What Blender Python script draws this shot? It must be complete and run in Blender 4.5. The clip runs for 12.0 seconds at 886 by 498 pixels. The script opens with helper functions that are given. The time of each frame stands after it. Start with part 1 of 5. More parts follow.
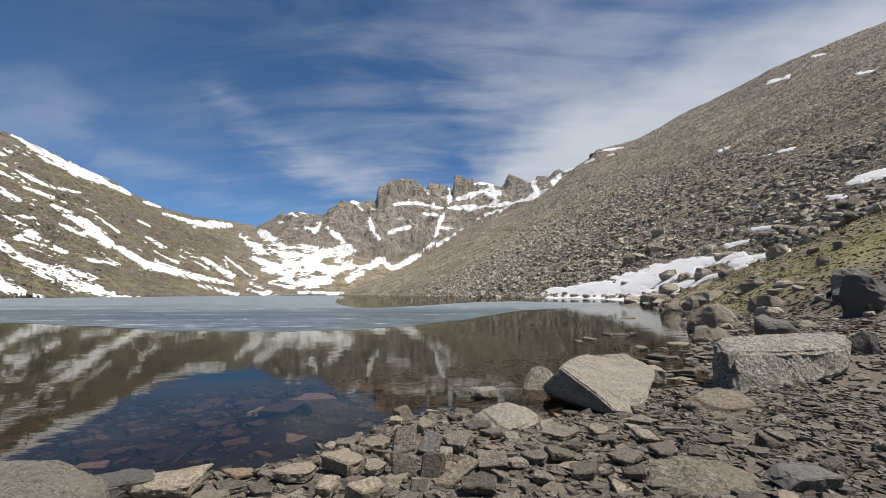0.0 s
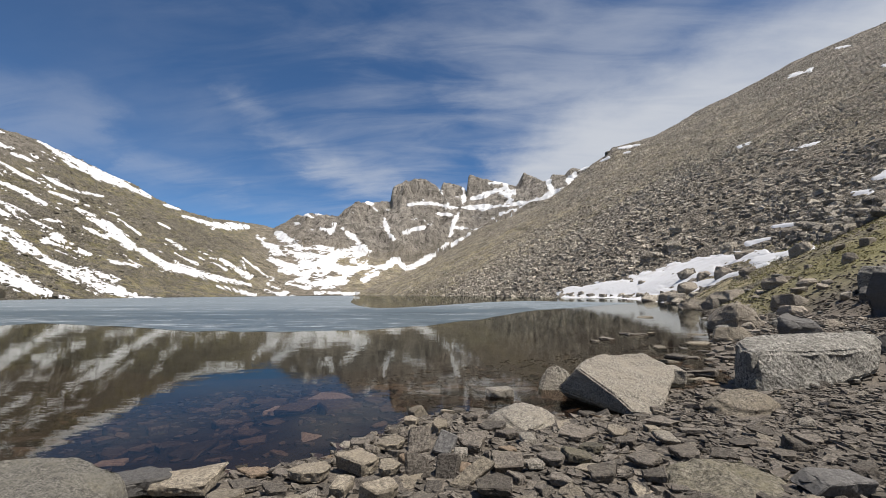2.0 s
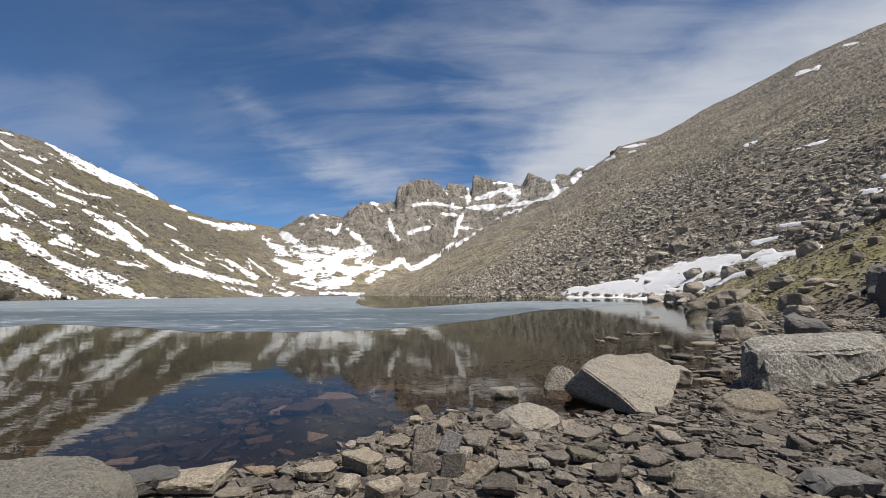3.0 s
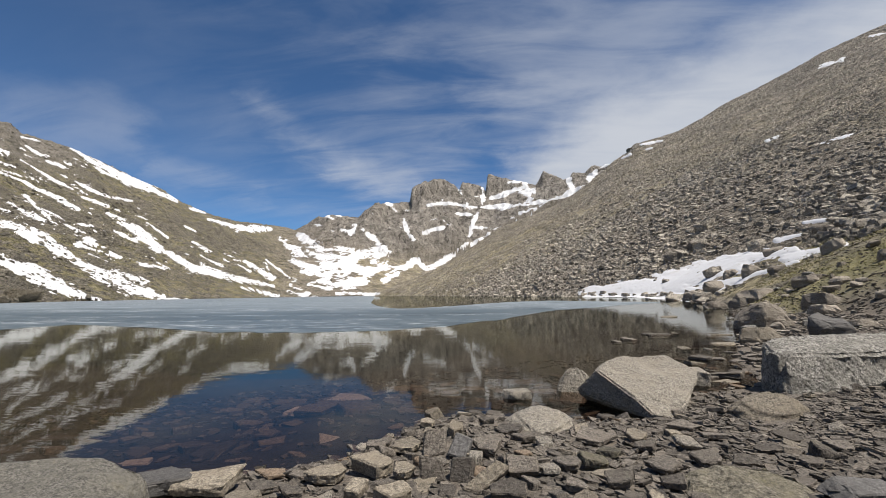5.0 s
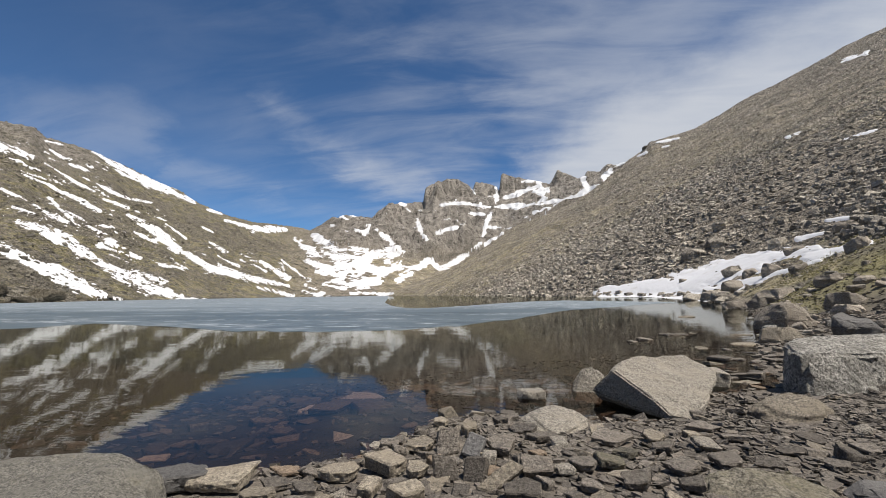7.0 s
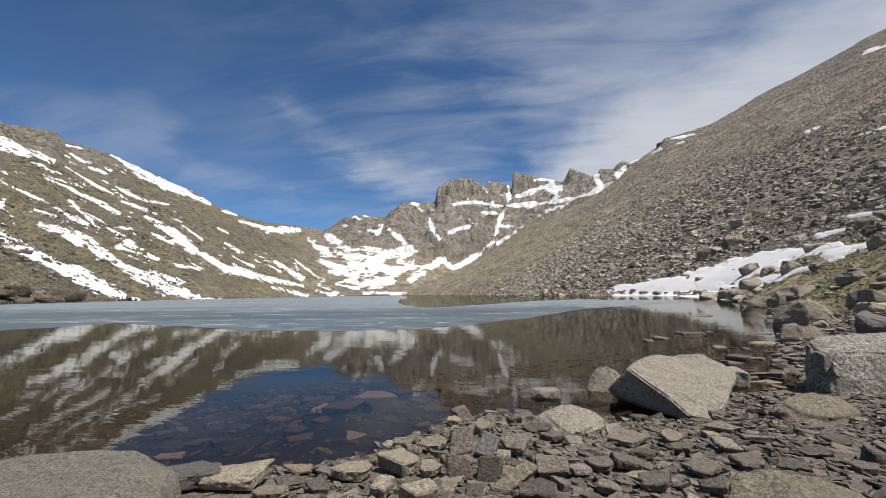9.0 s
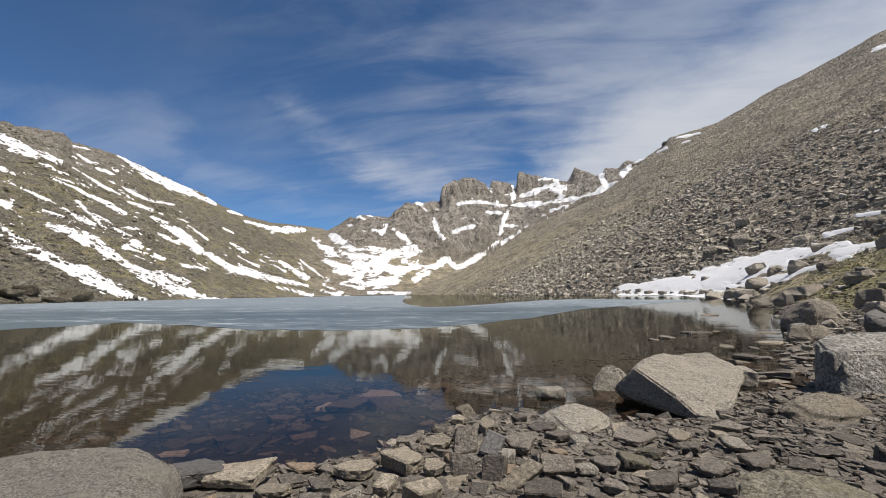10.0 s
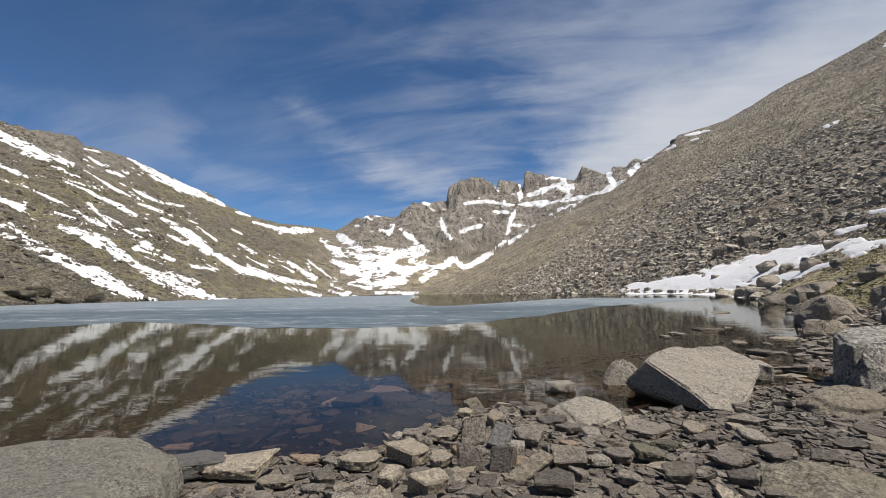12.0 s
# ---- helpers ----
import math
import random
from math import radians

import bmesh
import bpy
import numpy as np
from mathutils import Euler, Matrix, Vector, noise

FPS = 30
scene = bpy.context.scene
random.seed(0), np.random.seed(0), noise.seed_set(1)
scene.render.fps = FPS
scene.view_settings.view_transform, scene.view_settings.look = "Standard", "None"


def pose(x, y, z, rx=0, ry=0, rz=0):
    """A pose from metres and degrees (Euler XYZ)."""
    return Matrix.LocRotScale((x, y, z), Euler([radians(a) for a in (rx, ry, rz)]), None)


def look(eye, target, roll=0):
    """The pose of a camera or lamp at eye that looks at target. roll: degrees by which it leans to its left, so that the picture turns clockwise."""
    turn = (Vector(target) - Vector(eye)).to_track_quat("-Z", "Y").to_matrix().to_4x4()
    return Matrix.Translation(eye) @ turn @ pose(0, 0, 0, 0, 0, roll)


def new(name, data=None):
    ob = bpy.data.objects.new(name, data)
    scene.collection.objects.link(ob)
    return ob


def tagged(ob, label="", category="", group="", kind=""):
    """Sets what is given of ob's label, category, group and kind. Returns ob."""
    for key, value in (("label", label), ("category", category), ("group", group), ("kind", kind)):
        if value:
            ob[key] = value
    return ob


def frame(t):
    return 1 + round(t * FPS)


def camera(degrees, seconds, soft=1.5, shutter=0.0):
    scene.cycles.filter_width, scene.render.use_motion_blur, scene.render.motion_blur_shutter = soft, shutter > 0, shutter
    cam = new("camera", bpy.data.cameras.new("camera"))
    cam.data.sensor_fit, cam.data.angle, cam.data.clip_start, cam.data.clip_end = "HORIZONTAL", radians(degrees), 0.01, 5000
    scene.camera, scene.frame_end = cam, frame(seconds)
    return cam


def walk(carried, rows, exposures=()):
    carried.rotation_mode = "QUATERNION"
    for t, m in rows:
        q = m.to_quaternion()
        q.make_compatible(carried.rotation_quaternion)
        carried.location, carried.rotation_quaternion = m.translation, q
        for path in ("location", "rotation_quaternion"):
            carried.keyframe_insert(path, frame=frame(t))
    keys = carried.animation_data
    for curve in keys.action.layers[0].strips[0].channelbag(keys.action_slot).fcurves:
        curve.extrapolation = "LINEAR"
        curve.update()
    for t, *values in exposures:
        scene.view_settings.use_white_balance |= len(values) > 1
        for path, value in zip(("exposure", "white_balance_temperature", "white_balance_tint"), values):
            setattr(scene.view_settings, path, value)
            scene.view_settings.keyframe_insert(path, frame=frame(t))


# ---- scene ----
cam = camera(88.6, 12.0, soft=0.3)
PATH = [
    (0, (0.082, 0.344, 1.18), (-0.009, 2.332, 1.377), -0.2),
    (0.5, (0.087, 0.338, 1.185), (-0.028, 2.325, 1.382), -0.2),
    (1, (0.08, 0.361, 1.178), (-0.054, 2.347, 1.374), -0.3),
    (1.5, (0.08, 0.37, 1.174), (-0.065, 2.355, 1.371), -0.3),
    (2, (0.087, 0.38, 1.172), (-0.068, 2.364, 1.369), -0.4),
    (2.5, (0.089, 0.367, 1.171), (-0.076, 2.35, 1.369), -0.5),
    (3, (0.09, 0.36, 1.173), (-0.086, 2.343, 1.371), -0.5),
    (5, (0.13, 0.391, 1.19), (-0.111, 2.367, 1.388), -0.7),
    (5.5, (0.144, 0.39, 1.191), (-0.116, 2.363, 1.387), -0.7),
    (6, (0.138, 0.411, 1.183), (-0.143, 2.382, 1.38), -0.7),
    (6.5, (0.133, 0.416, 1.179), (-0.157, 2.385, 1.376), -0.7),
    (7, (0.132, 0.412, 1.178), (-0.168, 2.379, 1.376), -0.7),
    (9, (0.129, 0.443, 1.168), (-0.225, 2.402, 1.364), -0.9),
    (9.5, (0.133, 0.462, 1.16), (-0.231, 2.418, 1.356), -0.9),
    (10, (0.126, 0.477, 1.151), (-0.247, 2.432, 1.346), -0.9),
    (10.5, (0.132, 0.51, 1.122), (-0.247, 2.464, 1.318), -1.0),
    (11, (0.118, 0.541, 1.092), (-0.271, 2.494, 1.287), -1.0),
    (11.5, (0.117, 0.561, 1.074), (-0.279, 2.511, 1.269), -1.1),
    (12, (0.115, 0.566, 1.072), (-0.289, 2.515, 1.267), -1.1),
]
walk(cam, [(t, look(eye, target, roll)) for t, eye, target, roll in PATH])

# ---- sky, sun ----
SUN_AZ, SUN_EL = 115.0, 64.0
world = bpy.data.worlds.new("sky")
scene.world = world
world.use_nodes = True


class Nodes:
    """Short hand for node trees."""

    def __init__(self, tree):
        self.tree = tree
        tree.nodes.clear()

    def add(self, kind, ins=None, **props):
        n = self.tree.nodes.new(kind)
        for k, v in props.items():
            setattr(n, k, v)
        for k, v in (ins or {}).items():
            if isinstance(v, bpy.types.NodeSocket):
                self.tree.links.new(v, n.inputs[k])
            else:
                n.inputs[k].default_value = v
        return n

    def math(self, op, a, b=0.0, clamp=False):
        return self.add("ShaderNodeMath", {0: a, 1: b}, operation=op, use_clamp=clamp).outputs[0]

    def noise(self, vec, scale, detail=4.0, rough=0.55, distort=0.0):
        return self.add("ShaderNodeTexNoise", {"Vector": vec, "Scale": scale, "Detail": detail, "Roughness": rough,
                                               "Distortion": distort}).outputs[0]

    def span(self, v, lo, hi, a=0.0, b=1.0):
        n = self.add("ShaderNodeMapRange", {"Value": v, "From Min": lo, "From Max": hi, "To Min": a, "To Max": b})
        n.interpolation_type = "SMOOTHSTEP"
        return n.outputs[0]

    def mix(self, f, a, b, blend="MIX"):
        n = self.add("ShaderNodeMix", data_type="RGBA", blend_type=blend)
        for i, v in ((0, f), (6, a), (7, b)):
            if isinstance(v, bpy.types.NodeSocket):
                self.tree.links.new(v, n.inputs[i])
            else:
                n.inputs[i].default_value = v if i == 0 else (*v, 1)
        return n.outputs[2]

    def stretch(self, vec, scale=(1, 1, 1), rot=(0, 0, 0), loc=(0, 0, 0)):
        return self.add("ShaderNodeMapping", {"Vector": vec, "Scale": scale, "Rotation": rot, "Location": loc}).outputs[0]


def build_sky():
    n = Nodes(world.node_tree)
    out = n.add("ShaderNodeOutputWorld")
    sky = n.add("ShaderNodeTexSky")
    sky.sky_type, sky.sun_disc = "NISHITA", False
    sky.sun_elevation, sky.sun_rotation = radians(SUN_EL), radians(SUN_AZ)
    sky.altitude, sky.air_density, sky.dust_density, sky.ozone_density = 3900, 1.0, 0.6, 1.6
    way = n.add("ShaderNodeTexCoord").outputs["Generated"]
    part = n.add("ShaderNodeSeparateXYZ", {0: way})
    up = n.math("MAXIMUM", part.outputs[2], 0.0)
    flat = n.math("ADD", up, 0.22)
    roof = n.add("ShaderNodeCombineXYZ", {0: n.math("DIVIDE", part.outputs[0], flat), 1: n.math("DIVIDE", part.outputs[1], flat)}).outputs[0]
    # bearing and height in degrees, frayed by noise
    fray = n.add("ShaderNodeTexNoise", {"Vector": roof, "Scale": 2.6, "Detail": 6.0, "Roughness": 0.6}).outputs["Color"]
    fray = n.add("ShaderNodeSeparateColor", {0: fray})
    brg = n.math("MULTIPLY", n.math("ARCTAN2", part.outputs[0], part.outputs[1]), 57.3)
    brg = n.math("ADD", brg, n.math("MULTIPLY", n.math("SUBTRACT", fray.outputs[0], 0.5), 16.0))
    high = n.math("MULTIPLY", n.math("ARCSINE", part.outputs[2]), 57.3)
    high = n.math("ADD", high, n.math("MULTIPLY", n.math("SUBTRACT", fray.outputs[1], 0.5), 7.0))
    # thin cirrus: broad veils and finer combed wisps
    veil = n.noise(n.stretch(roof, (0.55, 0.8, 1), (0, 0, 0.5), (3.1, 0.7, 0)), 1.7, 6, 0.5, 0.5)
    comb = n.noise(n.stretch(roof, (0.8, 2.6, 1), (0, 0, -0.35), (1.3, 4.2, 0)), 2.6, 7, 0.58, 0.5)
    wisps = n.math("ADD", n.math("MULTIPLY", veil, 0.55), n.math("MULTIPLY", comb, 0.45))

    def streak(b0, e0, b1, e1, wide, thin):
        """A soft streak of cloud from one bearing and height to another."""
        db, de = b1 - b0, e1 - e0
        along = n.math("ADD", n.math("MULTIPLY", n.math("SUBTRACT", brg, b0), db), n.math("MULTIPLY", n.math("SUBTRACT", high, e0), de))
        along = n.math("DIVIDE", along, db * db + de * de, True)
        ox = n.math("SUBTRACT", n.math("SUBTRACT", brg, b0), n.math("MULTIPLY", along, db))
        oy = n.math("SUBTRACT", n.math("SUBTRACT", high, e0), n.math("MULTIPLY", along, de))
        away = n.math("SQRT", n.math("ADD", n.math("MULTIPLY", ox, ox), n.math("MULTIPLY", oy, oy)))
        return n.math("MULTIPLY", n.span(away, wide, thin), n.span(wisps, 0.34, 0.60, 0.05, 1.0))

    # the wide bright bank of cloud rising behind the scree ridge
    edge = n.math("SUBTRACT", 28.5, n.math("MULTIPLY", n.math("POWER", 2.718, n.math("DIVIDE", brg, -14.0)), 14.6))
    inside_bank = n.math("SUBTRACT", edge, high)
    bank = n.math("MULTIPLY", n.span(inside_bank, -3.0, 5.0), n.span(wisps, 0.25, 0.6, 0.66, 0.95))
    cover = n.math("MAXIMUM", bank, n.math("MULTIPLY", streak(-66, 16.0, -44, 17.0, 4.5, 0.0), 0.24))
    cover = n.math("MAXIMUM", cover, n.math("MULTIPLY", streak(-29, 23.0, -19, 15.0, 3.4, 0.0), 0.26))
    cover = n.math("MAXIMUM", cover, n.math("MULTIPLY", streak(-20, 15.4, -12, 13.0, 4.0, 0.0), 0.5))
    cover = n.math("MAXIMUM", cover, n.math("MULTIPLY", streak(-3, 24.0, 14, 23.5, 3.0, 0.0), 0.24))
    cover = n.math("MAXIMUM", cover, n.math("MULTIPLY", streak(-41, 14.0, -30, 12.0, 3.0, 0.0), 0.22))
    haze = n.math("MULTIPLY", n.span(wisps, 0.36, 0.66), n.span(brg, -52, 2, 0.02, 0.44))
    cover = n.math("ADD", haze, n.math("MULTIPLY", cover, n.math("SUBTRACT", 1.0, haze)))
    tint = n.mix(1.0, sky.outputs[0], (0.68, 0.97, 1.17), "MULTIPLY")
    colour = n.mix(cover, tint, (6.2, 6.5, 7.1))
    back = n.add("ShaderNodeBackground", {"Color": colour, "Strength": 0.066})
    n.tree.links.new(back.outputs[0], out.inputs[0])


build_sky()
sun = new("sun", bpy.data.lights.new("sun", "SUN"))
sun.data.energy, sun.data.angle, sun.data.color = 5.0, radians(0.53), (1.0, 0.925, 0.84)
_az, _el = radians(SUN_AZ), radians(SUN_EL)
sun.matrix_world = look((300 * math.sin(_az) * math.cos(_el), 300 * math.cos(_az) * math.cos(_el), 300 * math.sin(_el)), (0, 0, 0))
scene.view_settings.exposure = 0.52

# ---- the lie of the land (numbers only) ----
CX, CY = 0.13, 0.41      # centre of the ground's grid
rng = np.random.default_rng(7)
_PERM = rng.permutation(512)
_VAL = rng.random(512) * 2 - 1


def lattice(x, y, seed=0):
    """Smooth value noise, -1 to 1."""
    xi, yi = np.floor(x).astype(np.int64), np.floor(y).astype(np.int64)
    fx, fy = x - xi, y - yi
    fx, fy = fx * fx * fx * (fx * (fx * 6 - 15) + 10), fy * fy * fy * (fy * (fy * 6 - 15) + 10)

    def corner(i, j):
        return _VAL[_PERM[(_PERM[(xi + i + seed * 37) & 511] + yi + j) & 511]]
    a = corner(0, 0) * (1 - fx) + corner(1, 0) * fx
    b = corner(0, 1) * (1 - fx) + corner(1, 1) * fx
    return a * (1 - fy) + b * fy


def fbm(x, y, octaves=5, seed=0, gain=0.5, ridged=False):
    total, amp, norm = 0.0, 1.0, 0.0
    for o in range(octaves):
        v = lattice(x * 2 ** o + 17.3 * o, y * 2 ** o - 9.1 * o, seed + o)
        total = total + amp * ((1 - 2 * np.abs(v)) if ridged else v)
        norm += amp
        amp *= gain
    return total / norm


def smooth(v, lo, hi):
    t = np.clip((v - lo) / (hi - lo), 0, 1)
    return t * t * (3 - 2 * t)


# shore lines in plan
NEAR_SHORE = [(-40, 6), (-9, 2.4), (-3.9, 2.95), (-2.9, 3.0), (-2.3, 3.12), (-1.7, 3.22), (-1.3, 3.42), (-0.95, 3.72), (-0.75, 4.1),
              (-0.6, 4.65), (-0.2, 4.9), (0.2, 4.8), (0.9, 4.8), (1.6, 4.95), (2.3, 6.0), (2.75, 6.3), (3.4, 6.7)]
RIGHT_SHORE = [(3.7, 7.5), (4.1, 8.8), (5.2, 11), (6.9, 14.2), (9.9, 20.8), (13, 27.7), (19, 45), (26, 70), (30, 98), (21, 124), (6, 165), (-8, 240), (-46, 327), (-135, 502)]
FAR_SHORE = [(-168, 550), (-185, 497), (-197, 430), (-208, 399), (-216, 303), (-189, 185), (-152, 111), (-124, 70), (-92, 27)]
LAKE = NEAR_SHORE + RIGHT_SHORE + FAR_SHORE


def to_line(x, y, line, closed=False):
    """Distance to a broken line, and on which side (positive to its right)."""
    best, side = np.full(x.shape, 1e9), np.zeros(x.shape)
    ends = list(zip(line, line[1:] + line[:1])) if closed else list(zip(line, line[1:]))
    for (ax, ay), (bx, by) in ends:
        dx, dy = bx - ax, by - ay
        t = np.clip(((x - ax) * dx + (y - ay) * dy) / (dx * dx + dy * dy), 0, 1)
        d = np.hypot(x - ax - t * dx, y - ay - t * dy)
        near = d < best
        side = np.where(near, np.sign((x - ax) * dy - (y - ay) * dx), side)
        best = np.where(near, d, best)
    return best, side


def inside(x, y, line):
    res = np.zeros(x.shape, bool)
    for (ax, ay), (bx, by) in zip(line, line[1:] + line[:1]):
        if ay == by:
            continue
        res ^= ((ay > y) != (by > y)) & (x < (bx - ax) * (y - ay) / (by - ay) + ax)
    return res


# skyline of the far cirque and of the scree mountain: bearing, height angle (degrees)
CIRQUE_SKY = [(-180, 6), (-90, 14), (-56.8, 16.1), (-54.5, 15.8), (-51.5, 16), (-50.5, 15.1), (-49.2, 14.9), (-47.9, 14.8), (-45.3, 14.1),
              (-43.8, 13.4), (-41.2, 12.3), (-39.2, 11.6), (-37.1, 10.3), (-33.9, 9.1), (-31.7, 8.7), (-26.1, 8.2), (-25.1, 7.9),
              (-23.7, 8.7), (-22.4, 9.6), (-20.5, 9.8), (-17.6, 9.5), (-16.8, 10.6), (-15.4, 11.4), (-11.15, 11.5), (-10.8, 13.3)]
TOWER_SKY = [(-9.3, 14.1), (-8, 14.35), (-6.8, 14.4), (-5.2, 13.6), (-4.8, 13.0), (-4.4, 14.05), (-1.7, 13.35), (-1.4, 12.8), (-1.1, 14.8), (3.2, 13.7),
             (4.9, 13.2), (5.9, 14.8), (7.9, 13.9), (8.7, 13.4), (9.4, 14.3), (10.9, 14.2), (11.7, 15), (13.9, 14.9), (18, 14), (40, 10), (180, 6)]
SCREE_SKY = [(-180, 3), (-15.3, 0), (-12.7, 1.36), (-8.1, 3), (-3.4, 5.64), (0.2, 8.16), (7.2, 10.7), (10.6, 12.6), (13.4, 14.6), (13.9, 15.1), (15.7, 16.1),
             (16.6, 17.0), (17.3, 17.1), (19.5, 17.4), (21.3, 17.7), (23.1, 18.4), (25.9, 19.6), (31.3, 21.2), (34.3, 22.2), (37.8, 22.9),
             (40.6, 23.3), (43.3, 23.6), (60, 24), (110, 12), (180, 3)]
# bearing, lake edge, foot of the wall, its height angle, crest
CIRQUE = [(-180, 200, 500, 3, 900), (-90, 100, 350, 8, 640), (-60, 144, 380, 9.6, 650), (-52, 195, 450, 9.2, 700), (-45, 262, 520, 8.6, 760), (-35, 370, 620, 6, 850),
          (-27, 450, 800, 5.6, 1050), (-24, 480, 800, 6, 960), (-20, 520, 780, 6.3, 900), (-16, 575, 780, 5.2, 910), (-10, 600, 800, 4.2, 985),
          (-5, 640, 840, 5, 1050), (0, 650, 880, 8, 1080), (7, 650, 880, 10.6, 1060), (14, 650, 850, 12, 1010), (40, 650, 850, 7, 1010), (180, 200, 500, 3, 900)]
CREST = 580.0            # of the scree mountain


def table(az, rows, col=1):
    return np.interp(az, [r[0] for r in rows], [r[col] for r in rows])


# top of the coarse blocks on the scree: bearing, height angle
COARSE_TOP = [(-10, -0.5), (-6, 1.0), (3, 6.0), (12.6, 11.5), (20, 13.4), (30, 14.2), (46, 15)]


def above_coarse(x, y, z):
    """Degrees above the belt of coarse blocks."""
    r, az = np.hypot(x - CX, y - CY), np.degrees(np.arctan2(x - CX, y - CY))
    return np.degrees(np.arctan2(z - 1.18, r)) - table(az, COARSE_TOP) + fbm(x / 30, y / 30, 3, 131) * 2.2


def scree_side(x, y):
    line = [(-6, -40), (2.2, 3)] + RIGHT_SHORE + [(-420, 1050)]
    d, side = to_line(x, y, line)
    return d * side


def scree_height(x, y, az, r):
    s = scree_side(x, y)
    start = np.interp(y, [-30, 0, 12, 25, 40, 90, 140], [60, 14, 6, 1.2, 0.0, 1.0, 0.5])
    k = np.where(r > CREST, CREST / np.maximum(r, 1e-3), 1.0)
    xs, ys = CX + (x - CX) * k, CY + (y - CY) * k
    azr = np.radians(az)
    top = np.maximum(scree_side(CX + CREST * np.sin(azr), CY + CREST * np.cos(azr)), 1.0)
    broad = sum(table(az + k, SCREE_SKY) for k in (-4, -2.5, -1, 0, 1, 2.5, 4)) / 7
    g0 = np.clip((CREST * np.tan(np.radians(broad)) + 1.18) / (0.55 * top), 0.2, 2.5)
    g = np.clip((CREST * np.tan(np.radians(table(az, SCREE_SKY))) + 1.18) / (0.55 * top), 0.2, 2.5)
    sk = np.where(r > CREST, scree_side(xs, ys), s)
    rise = np.maximum(sk - start, 0) * 0.55
    g = g0 + (g - g0) * smooth(sk / top, 0.80, 0.99)
    z = rise * (1 + (g - 1) * smooth(sk / top, 0.15, 0.95))
    lump = fbm(x / 45, y / 45, 4, 3) * 4.0 * smooth(sk, 20, 120) * (1 - 0.8 * smooth(r, 450, 580))
    lump = lump + fbm(x / 9, y / 9, 3, 5) * 0.7 * smooth(sk, 4, 30)
    z = z + lump - np.maximum(r - CREST, 0) * 0.75
    return np.where((r < 60) | ((az > -15.4) & (az < 140)), z, -50.0)


def cirque_sky(az):
    return table(az, CIRQUE_SKY + TOWER_SKY)


def cirque_height(x, y, az, r):
    rs, rw, ew, rr = (table(az, CIRQUE, c) for c in (1, 2, 3, 4))
    wall = smooth(az, -28, -20) * (1 - smooth(az, 14, 30))
    hr = rr * np.tan(np.radians(cirque_sky(az))) + 1.18
    hs = rr * np.tan(np.radians(sum(cirque_sky(az + k) for k in (-3, -2, -1, 0, 1, 2, 3)) / 7)) + 1.18
    hs = hs * wall + hr * (1 - wall)
    hw = rw * np.tan(np.radians(ew)) + 1.18
    # ribs and gullies shift the wall to and fro
    rib = fbm(x / 70, y / 130, 3, 11, 0.5, True) * 26 + fbm(x / 24, y / 28, 2, 21, 0.5, True) * 9
    re = r + rib * wall * smooth(r, rw - 60, rw + 40) * (1 - smooth(r, rr - 45, rr - 4))
    u = np.clip((re - rw) / (rr - rw), 0, 1)
    steep = np.interp(u, [0, 0.12, 0.34, 0.5, 0.74, 0.86, 0.93, 1], [0, 0.14, 0.40, 0.50, 0.70, 0.76, 0.94, 1])
    f = u * (1 - wall) + steep * wall
    lower = np.clip((r - rs) / (rw - rs), 0, 1)
    z = np.where(r < rw, hw * (lower ** (1.15 + 0.35 * wall)), hw + (hs - hw) * f + (hr - hs) * smooth(u, 0.76, 0.95))
    rough = fbm(x / 60, y / 60, 4, 31) * 6 + fbm(x / 18, y / 18, 2, 41) * 2.4
    z = z + rough * smooth(r - rs, 5, 120) * (1 - 0.75 * smooth(r, rr - 60, rr))
    flank = (1 - wall) * smooth(r - rs, 20, 90) * (1 - smooth(r, rr - 70, rr))
    z = z + (fbm(x / 38, y / 38, 3, 45, 0.55, True) * 4.5 + fbm(x / 13, y / 13, 3, 46, 0.6, True) * 1.9) * flank
    crag = fbm(x / 15, y / 15, 2, 51, 0.5, True) * 3.6 * np.maximum(smooth(r, rr - 120, rr - 10) * 0.75, wall * smooth(r, rw - 20, rw + 30))
    z = z + crag * (0.35 + 0.65 * np.maximum(wall, 1 - smooth(az, -50, -42)))
    z = np.where(r > rr, hr + crag - (r - rr) * 0.7, z)
    return np.where((r > rs), np.maximum(z, -40), -40.0)


def land(x, y):
    """Height of the ground at places in plan."""
    dx, dy = x - CX, y - CY
    r, az = np.hypot(dx, dy), np.degrees(np.arctan2(dx, dy))
    d, _ = to_line(x, y, LAKE, True)
    lake = inside(x, y, LAKE)
    bank = 0.012 + np.minimum(d, 1.2) * 0.075 + np.clip(d - 1.2, 0, 40) * 0.04
    bank = bank + fbm(x / 0.9, y / 0.9, 3, 61) * 0.022 * smooth(d, 0.1, 1.0) + fbm(x / 6, y / 6, 3, 62) * 0.25 * smooth(d, 2, 12)
    out = np.maximum(bank, np.maximum(scree_height(x, y, az, r) + 0.02 + np.minimum(d, 6) * 0.07, cirque_height(x, y, az, r)))
    bed = -0.012 - np.minimum(d, 1.5) * 0.13 - np.clip(d - 1.5, 0, 8) * 0.14 - np.clip(d - 9.5, 0, 60) * 0.08
    bed = bed + fbm(x / 0.8, y / 0.8, 3, 63) * 0.03 * smooth(d, 0.2, 1.5)
    return np.where(lake, bed, out)

# ---- materials ----
def material(name):
    m = bpy.data.materials.new(name)
    m.use_nodes = True
    return m, Nodes(m.node_tree)


def tone(v, k):
    return tuple(k * q for q in v)


